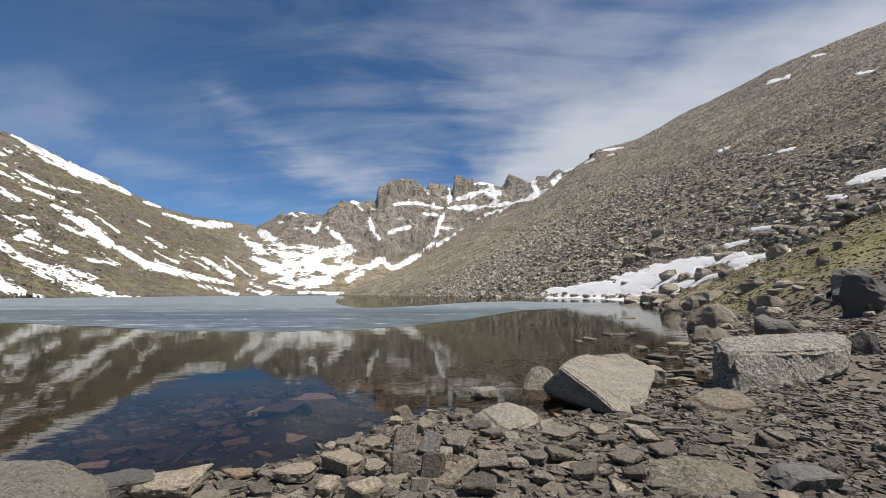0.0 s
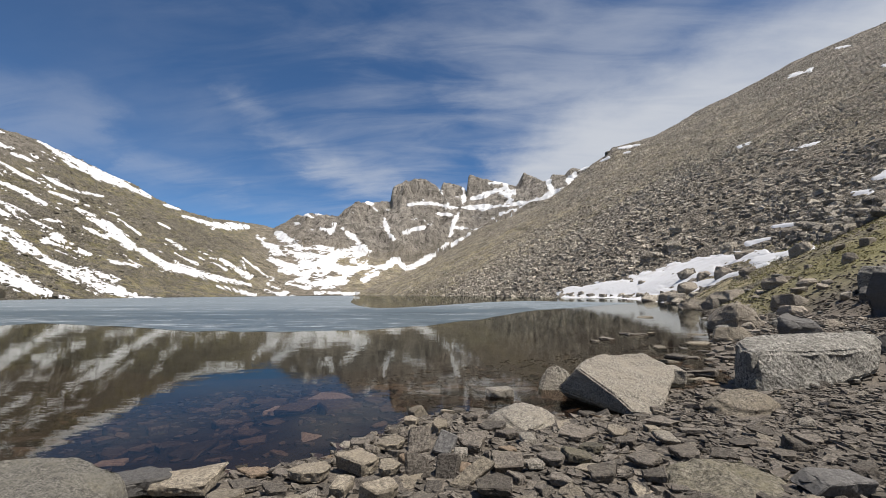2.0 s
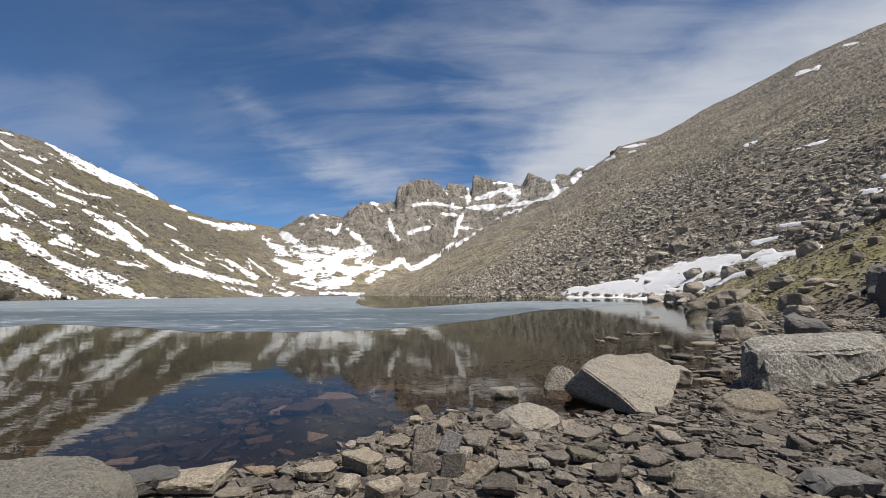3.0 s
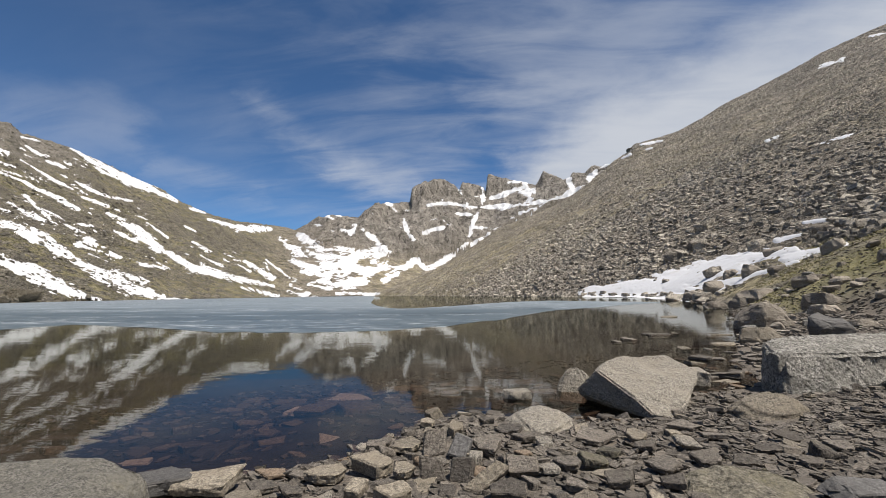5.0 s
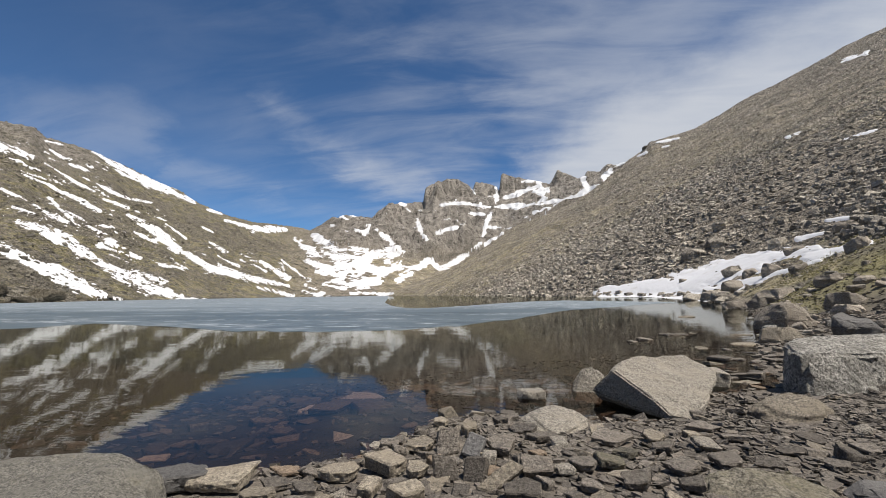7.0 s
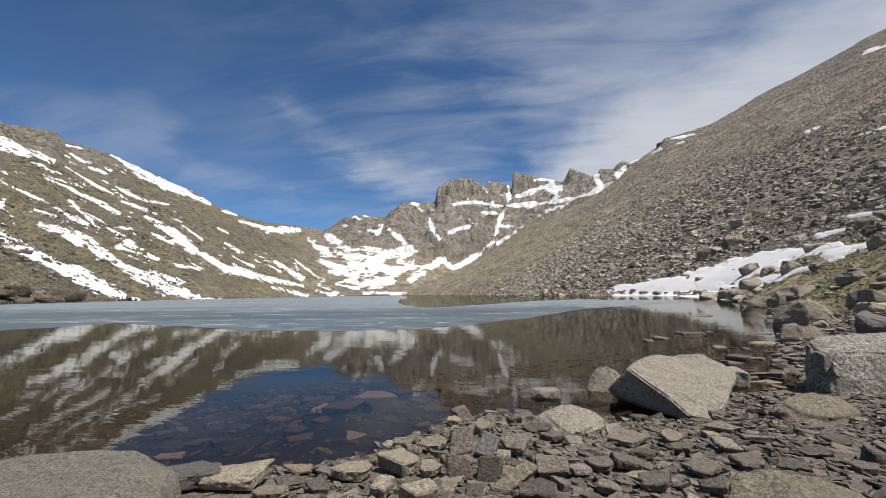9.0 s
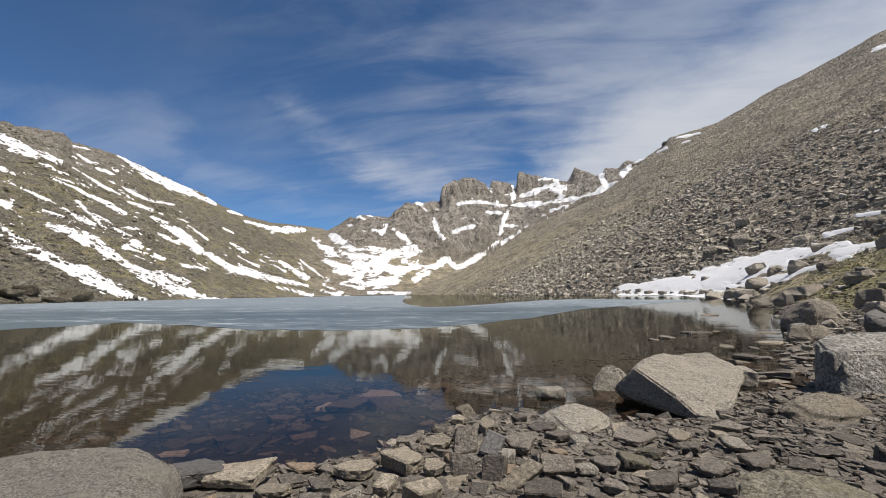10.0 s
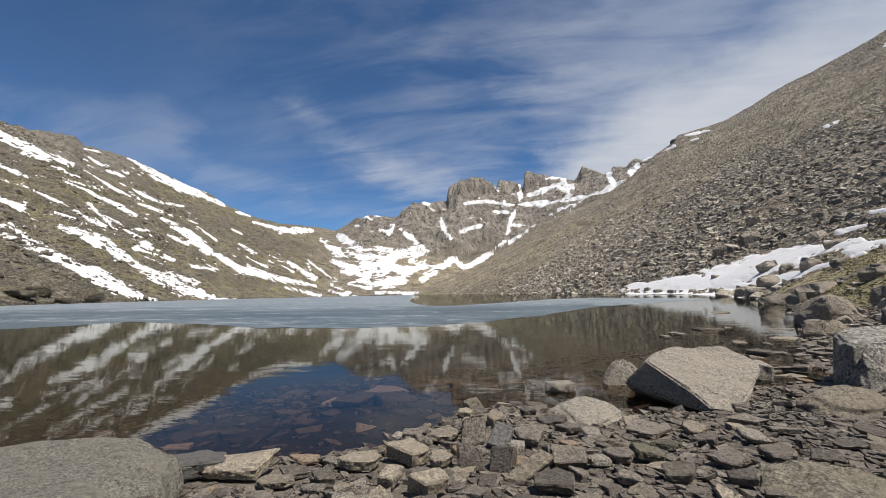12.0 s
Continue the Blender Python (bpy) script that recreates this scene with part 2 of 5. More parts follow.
def finish(n, colour, rough, height=None, strength=0.3, distance=0.02, spec=0.35):
    ins = {"Base Color": colour, "Roughness": rough, "Specular IOR Level": spec}
    if height is not None:
        ins["Normal"] = n.add("ShaderNodeBump", {"Height": height, "Strength": strength, "Distance": distance}).outputs[0]
    b = n.add("ShaderNodeBsdfPrincipled", ins)
    n.tree.links.new(b.outputs[0], n.add("ShaderNodeOutputMaterial").inputs[0])


def stone_material(name, light, dark, stain, grain=90.0, lichen=(0.30, 0.29, 0.18), lichen_amount=0.2, bump=0.5, vary=0.35, veins=0.0, smutty=0.35):
    """Weathered stone: crystals, cloudy staining, lichen, small pits."""
    m, n = material(name)
    light, dark, stain, lichen = (tone(v, k) for v, k in ((light, 0.67), (dark, 0.54), (stain, 0.62), (lichen, 0.64)))
    info = n.add("ShaderNodeObjectInfo").outputs["Random"]
    island = n.add("ShaderNodeNewGeometry").outputs["Random Per Island"]
    chance = n.math("FRACT", n.math("ADD", info, island))
    place = n.add("ShaderNodeTexCoord").outputs["Object"]
    shift = n.add("ShaderNodeCombineXYZ", {0: n.math("MULTIPLY", chance, 37.0), 1: n.math("MULTIPLY", chance, 11.0), 2: n.math("MULTIPLY", chance, 5.0)}).outputs[0]
    place = n.add("ShaderNodeVectorMath", {0: place, 1: shift}, operation="ADD").outputs[0]
    cells = n.add("ShaderNodeTexVoronoi", {"Vector": place, "Scale": grain * 0.8}).outputs["Color"]
    cells = n.add("ShaderNodeSeparateColor", {0: cells}).outputs[0]
    cells = n.add("ShaderNodeCombineColor", {0: cells, 1: cells, 2: cells}).outputs[0]
    speck = n.noise(place, grain, 4, 0.75)
    cloud = n.noise(place, 5.0, 6, 0.62, 0.5)
    c = n.mix(n.span(speck, 0.38, 0.62), dark, light)
    c = n.mix(0.22, c, n.mix(1.0, cells, light, "MULTIPLY"))
    c = n.mix(n.span(cloud, 0.44, 0.62, 0, 0.75), c, stain)
    smut = n.noise(place, 21.0, 7, 0.7, 0.3)
    c = n.mix(n.span(smut, 0.50, 0.38, 0, smutty), c, tuple(0.4 * v for v in dark))
    patch = n.noise(place, 9.0, 6, 0.65, 0.8)
    c = n.mix(n.span(patch, 0.62 - 0.18 * lichen_amount, 0.70 - 0.12 * lichen_amount, 0, 0.75 * min(1, lichen_amount * 2.5)), c, lichen)
    shade = n.span(chance, 0, 1, 1 - vary, 1 + vary * 0.7)
    c = n.mix(1.0, c, n.add("ShaderNodeCombineColor", {0: shade, 1: shade, 2: n.math("MULTIPLY", shade, 0.98)}).outputs[0], "MULTIPLY")
    pits = n.noise(place, grain * 0.45, 5, 0.75)
    h = n.math("ADD", n.math("MULTIPLY", pits, 0.7), n.math("MULTIPLY", n.noise(place, 16.0, 7, 0.68), 1.8))
    if veins:
        strata = n.noise(n.stretch(place, (2, 2, 20), (0.1, 0.14, 0)), 1.6, 5, 0.6, 0.3)
        h = n.math("ADD", h, n.math("MULTIPLY", strata, veins))
    finish(n, c, n.span(cloud, 0.3, 0.7, 0.72, 0.92), h, min(1.0, bump * 1.6), 0.03 if grain > 20 else 0.03 * 40 / grain)
    return m


GRANITE = stone_material("granite", (0.62, 0.565, 0.48), (0.15, 0.135, 0.112), (0.45, 0.405, 0.335), 70, (0.418, 0.395, 0.281), 0.12, bump=0.6, vary=0.12, smutty=0.15)
GREY_GRANITE = stone_material("grey granite", (0.60, 0.575, 0.52), (0.06, 0.057, 0.052), (0.20, 0.19, 0.17), 38, (0.40, 0.39, 0.345), 0.4, 0.8, 0.12)
SLATE = stone_material("schist slab", (0.31, 0.274, 0.234), (0.105, 0.091, 0.076), (0.212, 0.184, 0.154), 60, (0.389, 0.353, 0.266), 0.15, 0.5, 0.38, 0.4)
DARK_SLATE = stone_material("dark schist slab", (0.31, 0.275, 0.236), (0.14, 0.123, 0.103), (0.24, 0.21, 0.177), 60, (0.33, 0.30, 0.24), 0.15, 0.5, 0.3, 0.4)
RUSTY = stone_material("rusty schist slab", (0.395, 0.304, 0.22), (0.228, 0.171, 0.122), (0.319, 0.236, 0.16), 60, (0.38, 0.327, 0.22), 0.12, 0.5, 0.3, 0.4)
OCHRE = stone_material("buff schist", (0.50, 0.438, 0.345), (0.22, 0.19, 0.15), (0.37, 0.318, 0.245), 60, (0.44, 0.392, 0.30), 0.2, 0.5, 0.25, 0.3)
MOSSY = stone_material("lichened stone", (0.34, 0.31, 0.245), (0.11, 0.099, 0.075), (0.26, 0.235, 0.165), 55, (0.37, 0.345, 0.20), 0.35, 0.8)
BLUISH = stone_material("blue-grey slab", (0.215, 0.207, 0.202), (0.12, 0.116, 0.113), (0.175, 0.168, 0.16), 60, (0.258, 0.252, 0.239), 0.1, 0.35)
SUNKEN = stone_material("submerged stone", (0.17, 0.14, 0.105), (0.06, 0.05, 0.038), (0.11, 0.088, 0.06), 40, (0.15, 0.125, 0.065), 0.35, 0.4, 0.7)
TALUS = stone_material("talus block", (0.78, 0.705, 0.60), (0.47, 0.422, 0.355), (0.66, 0.593, 0.50), 3.0, (0.50, 0.475, 0.31), 0.35, 0.5, 0.45, smutty=0.1)
FLANK_STONE = stone_material("flank rock", (0.42, 0.385, 0.32), (0.16, 0.146, 0.12), (0.28, 0.252, 0.203), 3.0, (0.34, 0.325, 0.215), 0.35, 0.5, 0.45)
LOW_GRANITE = stone_material("weathered granite", (0.40, 0.38, 0.33), (0.12, 0.114, 0.098), (0.29, 0.275, 0.235), 85, (0.42, 0.385, 0.28), 0.2, bump=0.7, vary=0.05)
BANK_STONE = stone_material("bank boulder", (0.66, 0.585, 0.49), (0.26, 0.228, 0.188), (0.48, 0.42, 0.345), 26, (0.40, 0.375, 0.27), 0.3, 0.7, 0.3)
SUNK_PALE = stone_material("pale submerged slab", (0.62, 0.56, 0.49), (0.36, 0.32, 0.27), (0.52, 0.47, 0.40), 40, (0.34, 0.29, 0.2), 0.2, 0.4, 0.2)
LEDGE = stone_material("ledge rock", (0.395, 0.35, 0.266), (0.205, 0.182, 0.137), (0.319, 0.274, 0.198), 1.2, (0.319, 0.289, 0.175), 0.3, 0.6, 0.3)


def ground_material():
    """Rock, scree, turf and shale on the one ground sheet, by where each grows."""
    m, n = material("mountain ground")
    place = n.add("ShaderNodeTexCoord").outputs["Object"]

    def attr(name):
        return n.add("ShaderNodeAttribute", attribute_name=name).outputs["Fac"]
    near, cliff, grass, sunk, soil = attr("near"), attr("cliff"), attr("grass"), attr("sunk"), attr("soil")
    broad = n.noise(place, 0.012, 5, 0.6)
    mid = n.noise(place, 0.09, 6, 0.65)
    fine = n.noise(place, 0.55, 6, 0.7)
    blocks = n.add("ShaderNodeTexVoronoi", {"Vector": n.stretch(place, (1, 1, 1.6)), "Scale": 0.42, "Randomness": 1.0})
    rubble = n.noise(n.stretch(place, (1, 1, 1.5)), 1.1, 7, 0.75)
    cell = n.add("ShaderNodeSeparateColor", {0: blocks.outputs["Color"]}).outputs[0]
    warp = n.add("ShaderNodeTexNoise", {"Vector": place, "Scale": 0.2, "Detail": 4.0}).outputs["Color"]
    bent = n.add("ShaderNodeVectorMath", {0: place, 1: n.add("ShaderNodeVectorMath", {0: warp, "Scale": 3.5}, operation="SCALE").outputs[0]}, operation="ADD").outputs[0]

    def gaps(vec, scale, wide):
        d = n.add("ShaderNodeTexVoronoi", {"Vector": vec, "Scale": scale}, feature="DISTANCE_TO_EDGE").outputs["Distance"]
        return n.span(d, wide, 0.0)
    # mask of the gaps between blocks: shade painted there, and the bump lowered
    gap_shade = n.math("MAXIMUM", gaps(n.stretch(bent, (1, 1, 1.7)), 0.34, 0.16), n.math("MULTIPLY", gaps(bent, 0.12, 0.10), 0.8))
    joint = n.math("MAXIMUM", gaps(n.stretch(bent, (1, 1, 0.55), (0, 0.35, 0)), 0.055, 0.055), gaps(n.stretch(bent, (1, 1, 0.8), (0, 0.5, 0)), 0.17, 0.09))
    shade = n.span(cell, 0.0, 1.0, 0.6, 1.3)
    grey = n.add("ShaderNodeCombineColor", {0: shade, 1: shade, 2: shade}).outputs[0]
    scree = n.mix(n.span(rubble, 0.38, 0.62), (0.34, 0.302, 0.25), (0.64, 0.575, 0.48))
    scree = n.mix(1.0, scree, grey, "MULTIPLY")
    scree = n.mix(n.span(mid, 0.56, 0.42, 0, 0.4), scree, (0.24, 0.216, 0.175))
    scree = n.mix(n.span(broad, 0.42, 0.62, 0, 0.35), scree, (0.27, 0.24, 0.185))
    turf = n.mix(n.span(mid, 0.42, 0.58), (0.46, 0.405, 0.22), (0.74, 0.655, 0.43))
    turf = n.mix(n.span(rubble, 0.50, 0.40, 0, 0.6), turf, (0.11, 0.10, 0.07))
    stony = n.noise(n.stretch(place, (1, 1, 2.6)), 0.10, 8, 0.74, 0.6)
    turf = n.mix(n.span(stony, 0.49, 0.55, 0, 0.9), turf, scree)
    band = n.noise(n.stretch(place, (1, 1, 3.0), (0.25, 0, 0)), 0.035, 8, 0.76, 0.8)
    turf = n.mix(n.span(band, 0.48, 0.40, 0, 0.5), turf, (0.16, 0.143, 0.095))
    scree = n.mix(n.span(band, 0.48, 0.40, 0, 0.45), scree, (0.12, 0.108, 0.085))
    # shadow between the blocks, put into the scree and turf colours
    scree = n.mix(n.math("MULTIPLY", gap_shade, 0.4), scree, (0.045, 0.042, 0.036))
    turf = n.mix(n.math("MULTIPLY", gap_shade, 0.2), turf, (0.06, 0.056, 0.04))
    lay = n.noise(n.stretch(place, (1, 1, 0.35)), 0.05, 8, 0.78, 1.0)
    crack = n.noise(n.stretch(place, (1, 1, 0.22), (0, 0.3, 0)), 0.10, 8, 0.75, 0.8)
    rock = n.mix(n.span(lay, 0.40, 0.60), (0.35, 0.325, 0.284), (0.66, 0.61, 0.535))
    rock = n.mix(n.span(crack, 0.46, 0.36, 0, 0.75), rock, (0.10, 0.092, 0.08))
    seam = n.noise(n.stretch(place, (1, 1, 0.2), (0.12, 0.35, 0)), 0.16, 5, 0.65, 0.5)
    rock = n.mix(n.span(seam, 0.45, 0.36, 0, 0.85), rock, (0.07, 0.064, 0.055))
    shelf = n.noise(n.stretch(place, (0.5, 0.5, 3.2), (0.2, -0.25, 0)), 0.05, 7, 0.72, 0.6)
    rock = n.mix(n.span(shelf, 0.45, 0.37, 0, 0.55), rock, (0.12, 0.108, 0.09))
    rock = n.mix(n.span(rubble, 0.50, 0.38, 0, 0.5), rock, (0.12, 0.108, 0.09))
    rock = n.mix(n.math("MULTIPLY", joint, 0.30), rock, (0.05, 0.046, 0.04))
    c = n.mix(n.math("MULTIPLY", grass, n.span(mid, 0.30, 0.55), True), scree, turf)
    earth = n.mix(n.span(mid, 0.4, 0.6), (0.17, 0.16, 0.07), (0.38, 0.352, 0.165))
    earth = n.mix(n.span(broad, 0.45, 0.6, 0, 0.8), earth, n.mix(n.span(fine, 0.42, 0.58), (0.09, 0.083, 0.068), (0.25, 0.232, 0.195)))
    earth = n.mix(n.span(rubble, 0.49, 0.40, 0, 0.75), earth, (0.045, 0.041, 0.027))
    earth = n.mix(n.span(stony, 0.46, 0.53, 0, 0.85), earth, n.mix(n.span(rubble, 0.42, 0.58), (0.06, 0.056, 0.047), (0.36, 0.335, 0.29)))
    c = n.mix(n.math("MULTIPLY", soil, n.span(rubble, 0.62, 0.44, 0.25, 0.9)), c, earth)
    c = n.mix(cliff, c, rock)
    grit = n.noise(place, 34, 4, 0.7)
    shale = n.mix(n.span(grit, 0.35, 0.65), (0.11, 0.096, 0.081), (0.28, 0.246, 0.206))
    shale = n.mix(n.span(n.noise(place, 2.2, 4, 0.6), 0.45, 0.65, 0, 0.5), shale, (0.167, 0.144, 0.114))
    lawn = n.mix(n.span(n.noise(place, 0.9, 7, 0.72), 0.36, 0.64), (0.24, 0.235, 0.085), (0.50, 0.47, 0.20))
    shale = n.mix(n.math("MULTIPLY", grass, 0.9), shale, lawn)
    c = n.mix(near, c, shale)
    silt = n.mix(n.span(n.noise(place, 3.0, 5, 0.6), 0.3, 0.7), (0.020, 0.017, 0.013), (0.052, 0.044, 0.032))
    c = n.mix(sunk, c, silt)
    h_far = n.math("ADD", n.math("ADD", n.math("MULTIPLY", fine, 2.6), n.math("MULTIPLY", rubble, 1.6)), n.math("MULTIPLY", blocks.outputs["Distance"], -1.2))
    h_far = n.math("ADD", h_far, n.math("MULTIPLY", n.math("MULTIPLY", n.math("SUBTRACT", n.math("MULTIPLY", crack, 9.0), n.math("MULTIPLY", joint, 1.2)), cliff), 1.0))
    h_far = n.math("SUBTRACT", h_far, n.math("MULTIPLY", gap_shade, 0.8))
    h_near = n.math("MULTIPLY", n.noise(place, 26, 5, 0.65), 0.03)
    h = n.mix(near, n.add("ShaderNodeCombineXYZ", {0: h_far}).outputs[0], n.add("ShaderNodeCombineXYZ", {0: h_near}).outputs[0])
    h = n.add("ShaderNodeSeparateXYZ", {0: h}).outputs[0]
    c = n.mix(1.0, c, (0.61, 0.605, 0.60), "MULTIPLY")
    finish(n, c, 0.9, h, 0.9, 1.0, 0.2)
    return m


def snow_material():
    m, n = material("old snow")
    place = n.add("ShaderNodeTexCoord").outputs["Object"]
    dirt = n.noise(n.stretch(place, (1, 1, 2)), 0.35, 6, 0.65)
    c = n.mix(n.span(dirt, 0.52, 0.72, 0, 0.6), (0.52, 0.53, 0.545), (0.40, 0.388, 0.365))
    finish(n, c, 0.6, n.math("ADD", n.noise(place, 1.2, 5, 0.6), n.math("MULTIPLY", n.noise(place, 0.12, 3), 3.0)), 0.15, 0.2, 0.3)
    return m


def water_material():
    """Clear lake water: what lies beneath shows, tinted; gloss grows towards grazing."""
    m, n = material("lake water")
    place = n.add("ShaderNodeTexCoord").outputs["Object"]
    swell = n.noise(n.stretch(place, (0.5, 1.5, 1)), 0.9, 2, 0.5)
    ripple = n.noise(n.stretch(place, (1.0, 3.4, 1)), 3.5, 3, 0.5)
    h = n.math("ADD", n.math("MULTIPLY", swell, 1.0), n.math("MULTIPLY", ripple, 0.2))
    bump = n.add("ShaderNodeBump", {"Height": h, "Strength": 0.05, "Distance": 0.06}).outputs[0]
    fres = n.add("ShaderNodeFresnel", {"IOR": 1.333, "Normal": bump}).outputs[0]
    gloss = n.add("ShaderNodeBsdfGlossy", {"Color": (0.66, 0.675, 0.64, 1), "Roughness": 0.012, "Normal": bump}).outputs[0]
    clear = n.add("ShaderNodeBsdfTransparent", {"Color": (0.62, 0.52, 0.47, 1)}).outputs[0]
    both = n.add("ShaderNodeMixShader", {0: fres, 1: clear, 2: gloss}).outputs[0]
    n.tree.links.new(both, n.add("ShaderNodeOutputMaterial").inputs[0])
    return m


def ice_material():
    m, n = material("rotten lake ice")
    place = n.add("ShaderNodeTexCoord").outputs["Object"]
    broad = n.noise(n.stretch(place, (0.22, 1.0, 1), (0, 0, 0.06)), 0.05, 4, 0.6, 0.5)
    young = n.span(n.add("ShaderNodeSeparateXYZ", {0: place}).outputs[1], 18, 60, 0.24, 0.68)
    broad = n.math("ADD", n.math("MULTIPLY", broad, 0.45), n.math("MULTIPLY", young, 0.55))
    streak = n.noise(n.stretch(place, (0.13, 1.0, 1), (0, 0, 0.05)), 0.30, 8, 0.72, 1.0)
    lace = n.noise(n.stretch(place, (0.2, 1.0, 1)), 1.1, 6, 0.7, 1.5)
    c = n.mix(n.span(broad, 0.38, 0.62), (0.064, 0.087, 0.100), (0.152, 0.181, 0.199))
    c = n.mix(n.span(streak, 0.47, 0.36, 0, 0.8), c, (0.028, 0.042, 0.051))
    shard = n.noise(n.stretch(place, (0.35, 1.6, 1), (0, 0, 0.08)), 0.9, 8, 0.75, 2.0)
    belt = n.span(n.noise(n.stretch(place, (0.05, 0.5, 1), (0, 0, -0.03)), 0.35, 3, 0.5, 0.3), 0.46, 0.56)
    c = n.mix(n.math("MULTIPLY", n.span(shard, 0.53, 0.60), belt), c, (0.390, 0.421, 0.445))
    c = n.mix(n.math("MULTIPLY", n.span(shard, 0.46, 0.40), n.math("MULTIPLY", belt, 0.8)), c, (0.022, 0.034, 0.043))
    c = n.mix(n.math("MULTIPLY", n.span(streak, 0.57, 0.66), n.span(lace, 0.44, 0.58)), c, (0.329, 0.360, 0.382))
    finish(n, c, n.span(broad, 0.3, 0.7, 0.45, 0.6), streak, 0.2, 0.05, 0.22)
    return m


def grass_material():
    m, n = material("alpine grass")
    place = n.add("ShaderNodeTexCoord").outputs["Object"]
    c = n.mix(n.span(n.noise(place, 0.6, 4, 0.6), 0.35, 0.65), (0.13, 0.124, 0.05), (0.27, 0.25, 0.115))
    c = n.mix(n.add("ShaderNodeNewGeometry").outputs["Random Per Island"], c, (0.18, 0.166, 0.075))
    finish(n, c, 0.8, None, spec=0.2)
    return m


GRASS = grass_material()
GROUND, SNOW, WATER, ICE = ground_material(), snow_material(), water_material(), ice_material()

# ---- ground, lake, ice ----
def grid_object(name, x, y, z, mat, wrap=False, attrs=(), keep=None):
    """A sheet from rows and columns of places; keep: which of its squares stay."""
    rows, cols = x.shape
    idx = np.arange(rows * cols).reshape(rows, cols)
    nxt = np.roll(idx, -1, 1) if wrap else idx[:, 1:]
    cur = idx if wrap else idx[:, :-1]
    quads = np.stack([cur[:-1], cur[1:], nxt[1:], nxt[:-1]], -1).reshape(-1, 4)
    co = np.stack([x, y, z], -1).reshape(-1, 3)
    if keep is not None:
        quads = quads[keep.reshape(-1)]
        used = np.unique(quads)
        remap = np.zeros(len(co), np.int64)
        remap[used] = np.arange(len(used))
        quads, co = remap[quads], co[used]
        attrs = [(k, v.reshape(-1)[used]) for k, v in attrs]
    me = bpy.data.meshes.new(name)
    me.vertices.add(len(co))
    me.vertices.foreach_set("co", co.astype(np.float32).ravel())
    me.loops.add(len(quads) * 4)
    me.loops.foreach_set("vertex_index", quads.astype(np.int32).ravel())
    me.polygons.add(len(quads))
    me.polygons.foreach_set("loop_start", np.arange(0, len(quads) * 4, 4, dtype=np.int32))
    me.polygons.foreach_set("use_smooth", np.ones(len(quads), bool))
    for k, v in attrs:
        me.attributes.new(k, "FLOAT", "POINT").data.foreach_set("value", np.asarray(v, np.float32).ravel())
    me.update(calc_edges=True)
    me.validate()
    me.materials.append(mat)
    return new(name, me)


AZ = np.radians(np.concatenate([np.arange(-60, 48, 0.145), np.arange(48, 300, 2.0)]))
RAD = np.concatenate([np.concatenate([[0.05, 0.3], np.geomspace(0.6, 30, 116)]), np.linspace(30, 200, 75)[1:], np.linspace(200, 640, 120)[1:],
                      np.linspace(640, 1120, 200)[1:], np.geomspace(1120, 4200, 12)[1:]])
GR, GA = np.meshgrid(RAD, AZ, indexing="ij")
GX, GY = CX + GR * np.sin(GA), CY + GR * np.cos(GA)
GZ = land(GX, GY)


def ground_sheet():
    bearing = (np.degrees(GA) + 180) % 360 - 180
    shore, _ = to_line(GX, GY, LAKE, True)
    lake = inside(GX, GY, LAKE)
    side = scree_side(GX, GY)
    wall = smooth(bearing, -26, -19) * (1 - smooth(bearing, 14, 30))
    rw, rr = table(bearing, CIRQUE, 2), table(bearing, CIRQUE, 4)
    cliff = wall * smooth(GR, rw - 25, rw + 25)
    knob = smooth(bearing, 14.5, 16) * (1 - smooth(bearing, 16.8, 18.5)) * smooth(GR, 540, 575)
    left_crag = (1 - smooth(bearing, -50, -44)) * smooth(GR, rr - 170, rr - 60) * 0.7
    cliff = np.maximum(cliff, np.maximum(knob, left_crag))
    near = 1 - smooth(GR, 24, 42)
    # turf: low on the left flank, low on the scree spur, on the bench by the shore
    left = smooth(GR, 90, 120) * (1 - smooth(bearing, -30, -20)) * (1 - smooth(GZ, 15, 75) * 0.75)
    over = above_coarse(GX, GY, GZ)
    belt = smooth(over, -1.5, 1.0) * (1 - smooth(over, 2.5, 7.0)) * smooth(GR, 120, 200) * (side > 0) * 0.5
    spur = smooth(GR, 150, 260) * (1 - smooth(side, 60, 230)) * (side > 0) * 0.95
    bench = 1.3 * smooth(GR, 22, 30) * (1 - smooth(side, 12, 26)) * smooth(side, 0.3, 2.0) * (GY < 60) * (side > 0)
    grass = np.clip(np.maximum(np.maximum(np.maximum(left, spur), belt), bench) * (0.75 + 0.5 * fbm(GX / 30, GY / 30, 3, 71)), 0, 1) * (1 - cliff)
    ob = grid_object("ground", GX, GY, GZ, GROUND, True,
                     [("near", near), ("cliff", cliff), ("grass", grass), ("soil", (1 - smooth(bearing, -31, -23)) * smooth(GR, 90, 120)), ("sunk", np.where(lake, smooth(shore, 0.0, 0.12), 0.0))])
    return tagged(ob, "grey scree, cliffs and olive alpine turf round a mountain lake", "mountain ground", kind="structure")


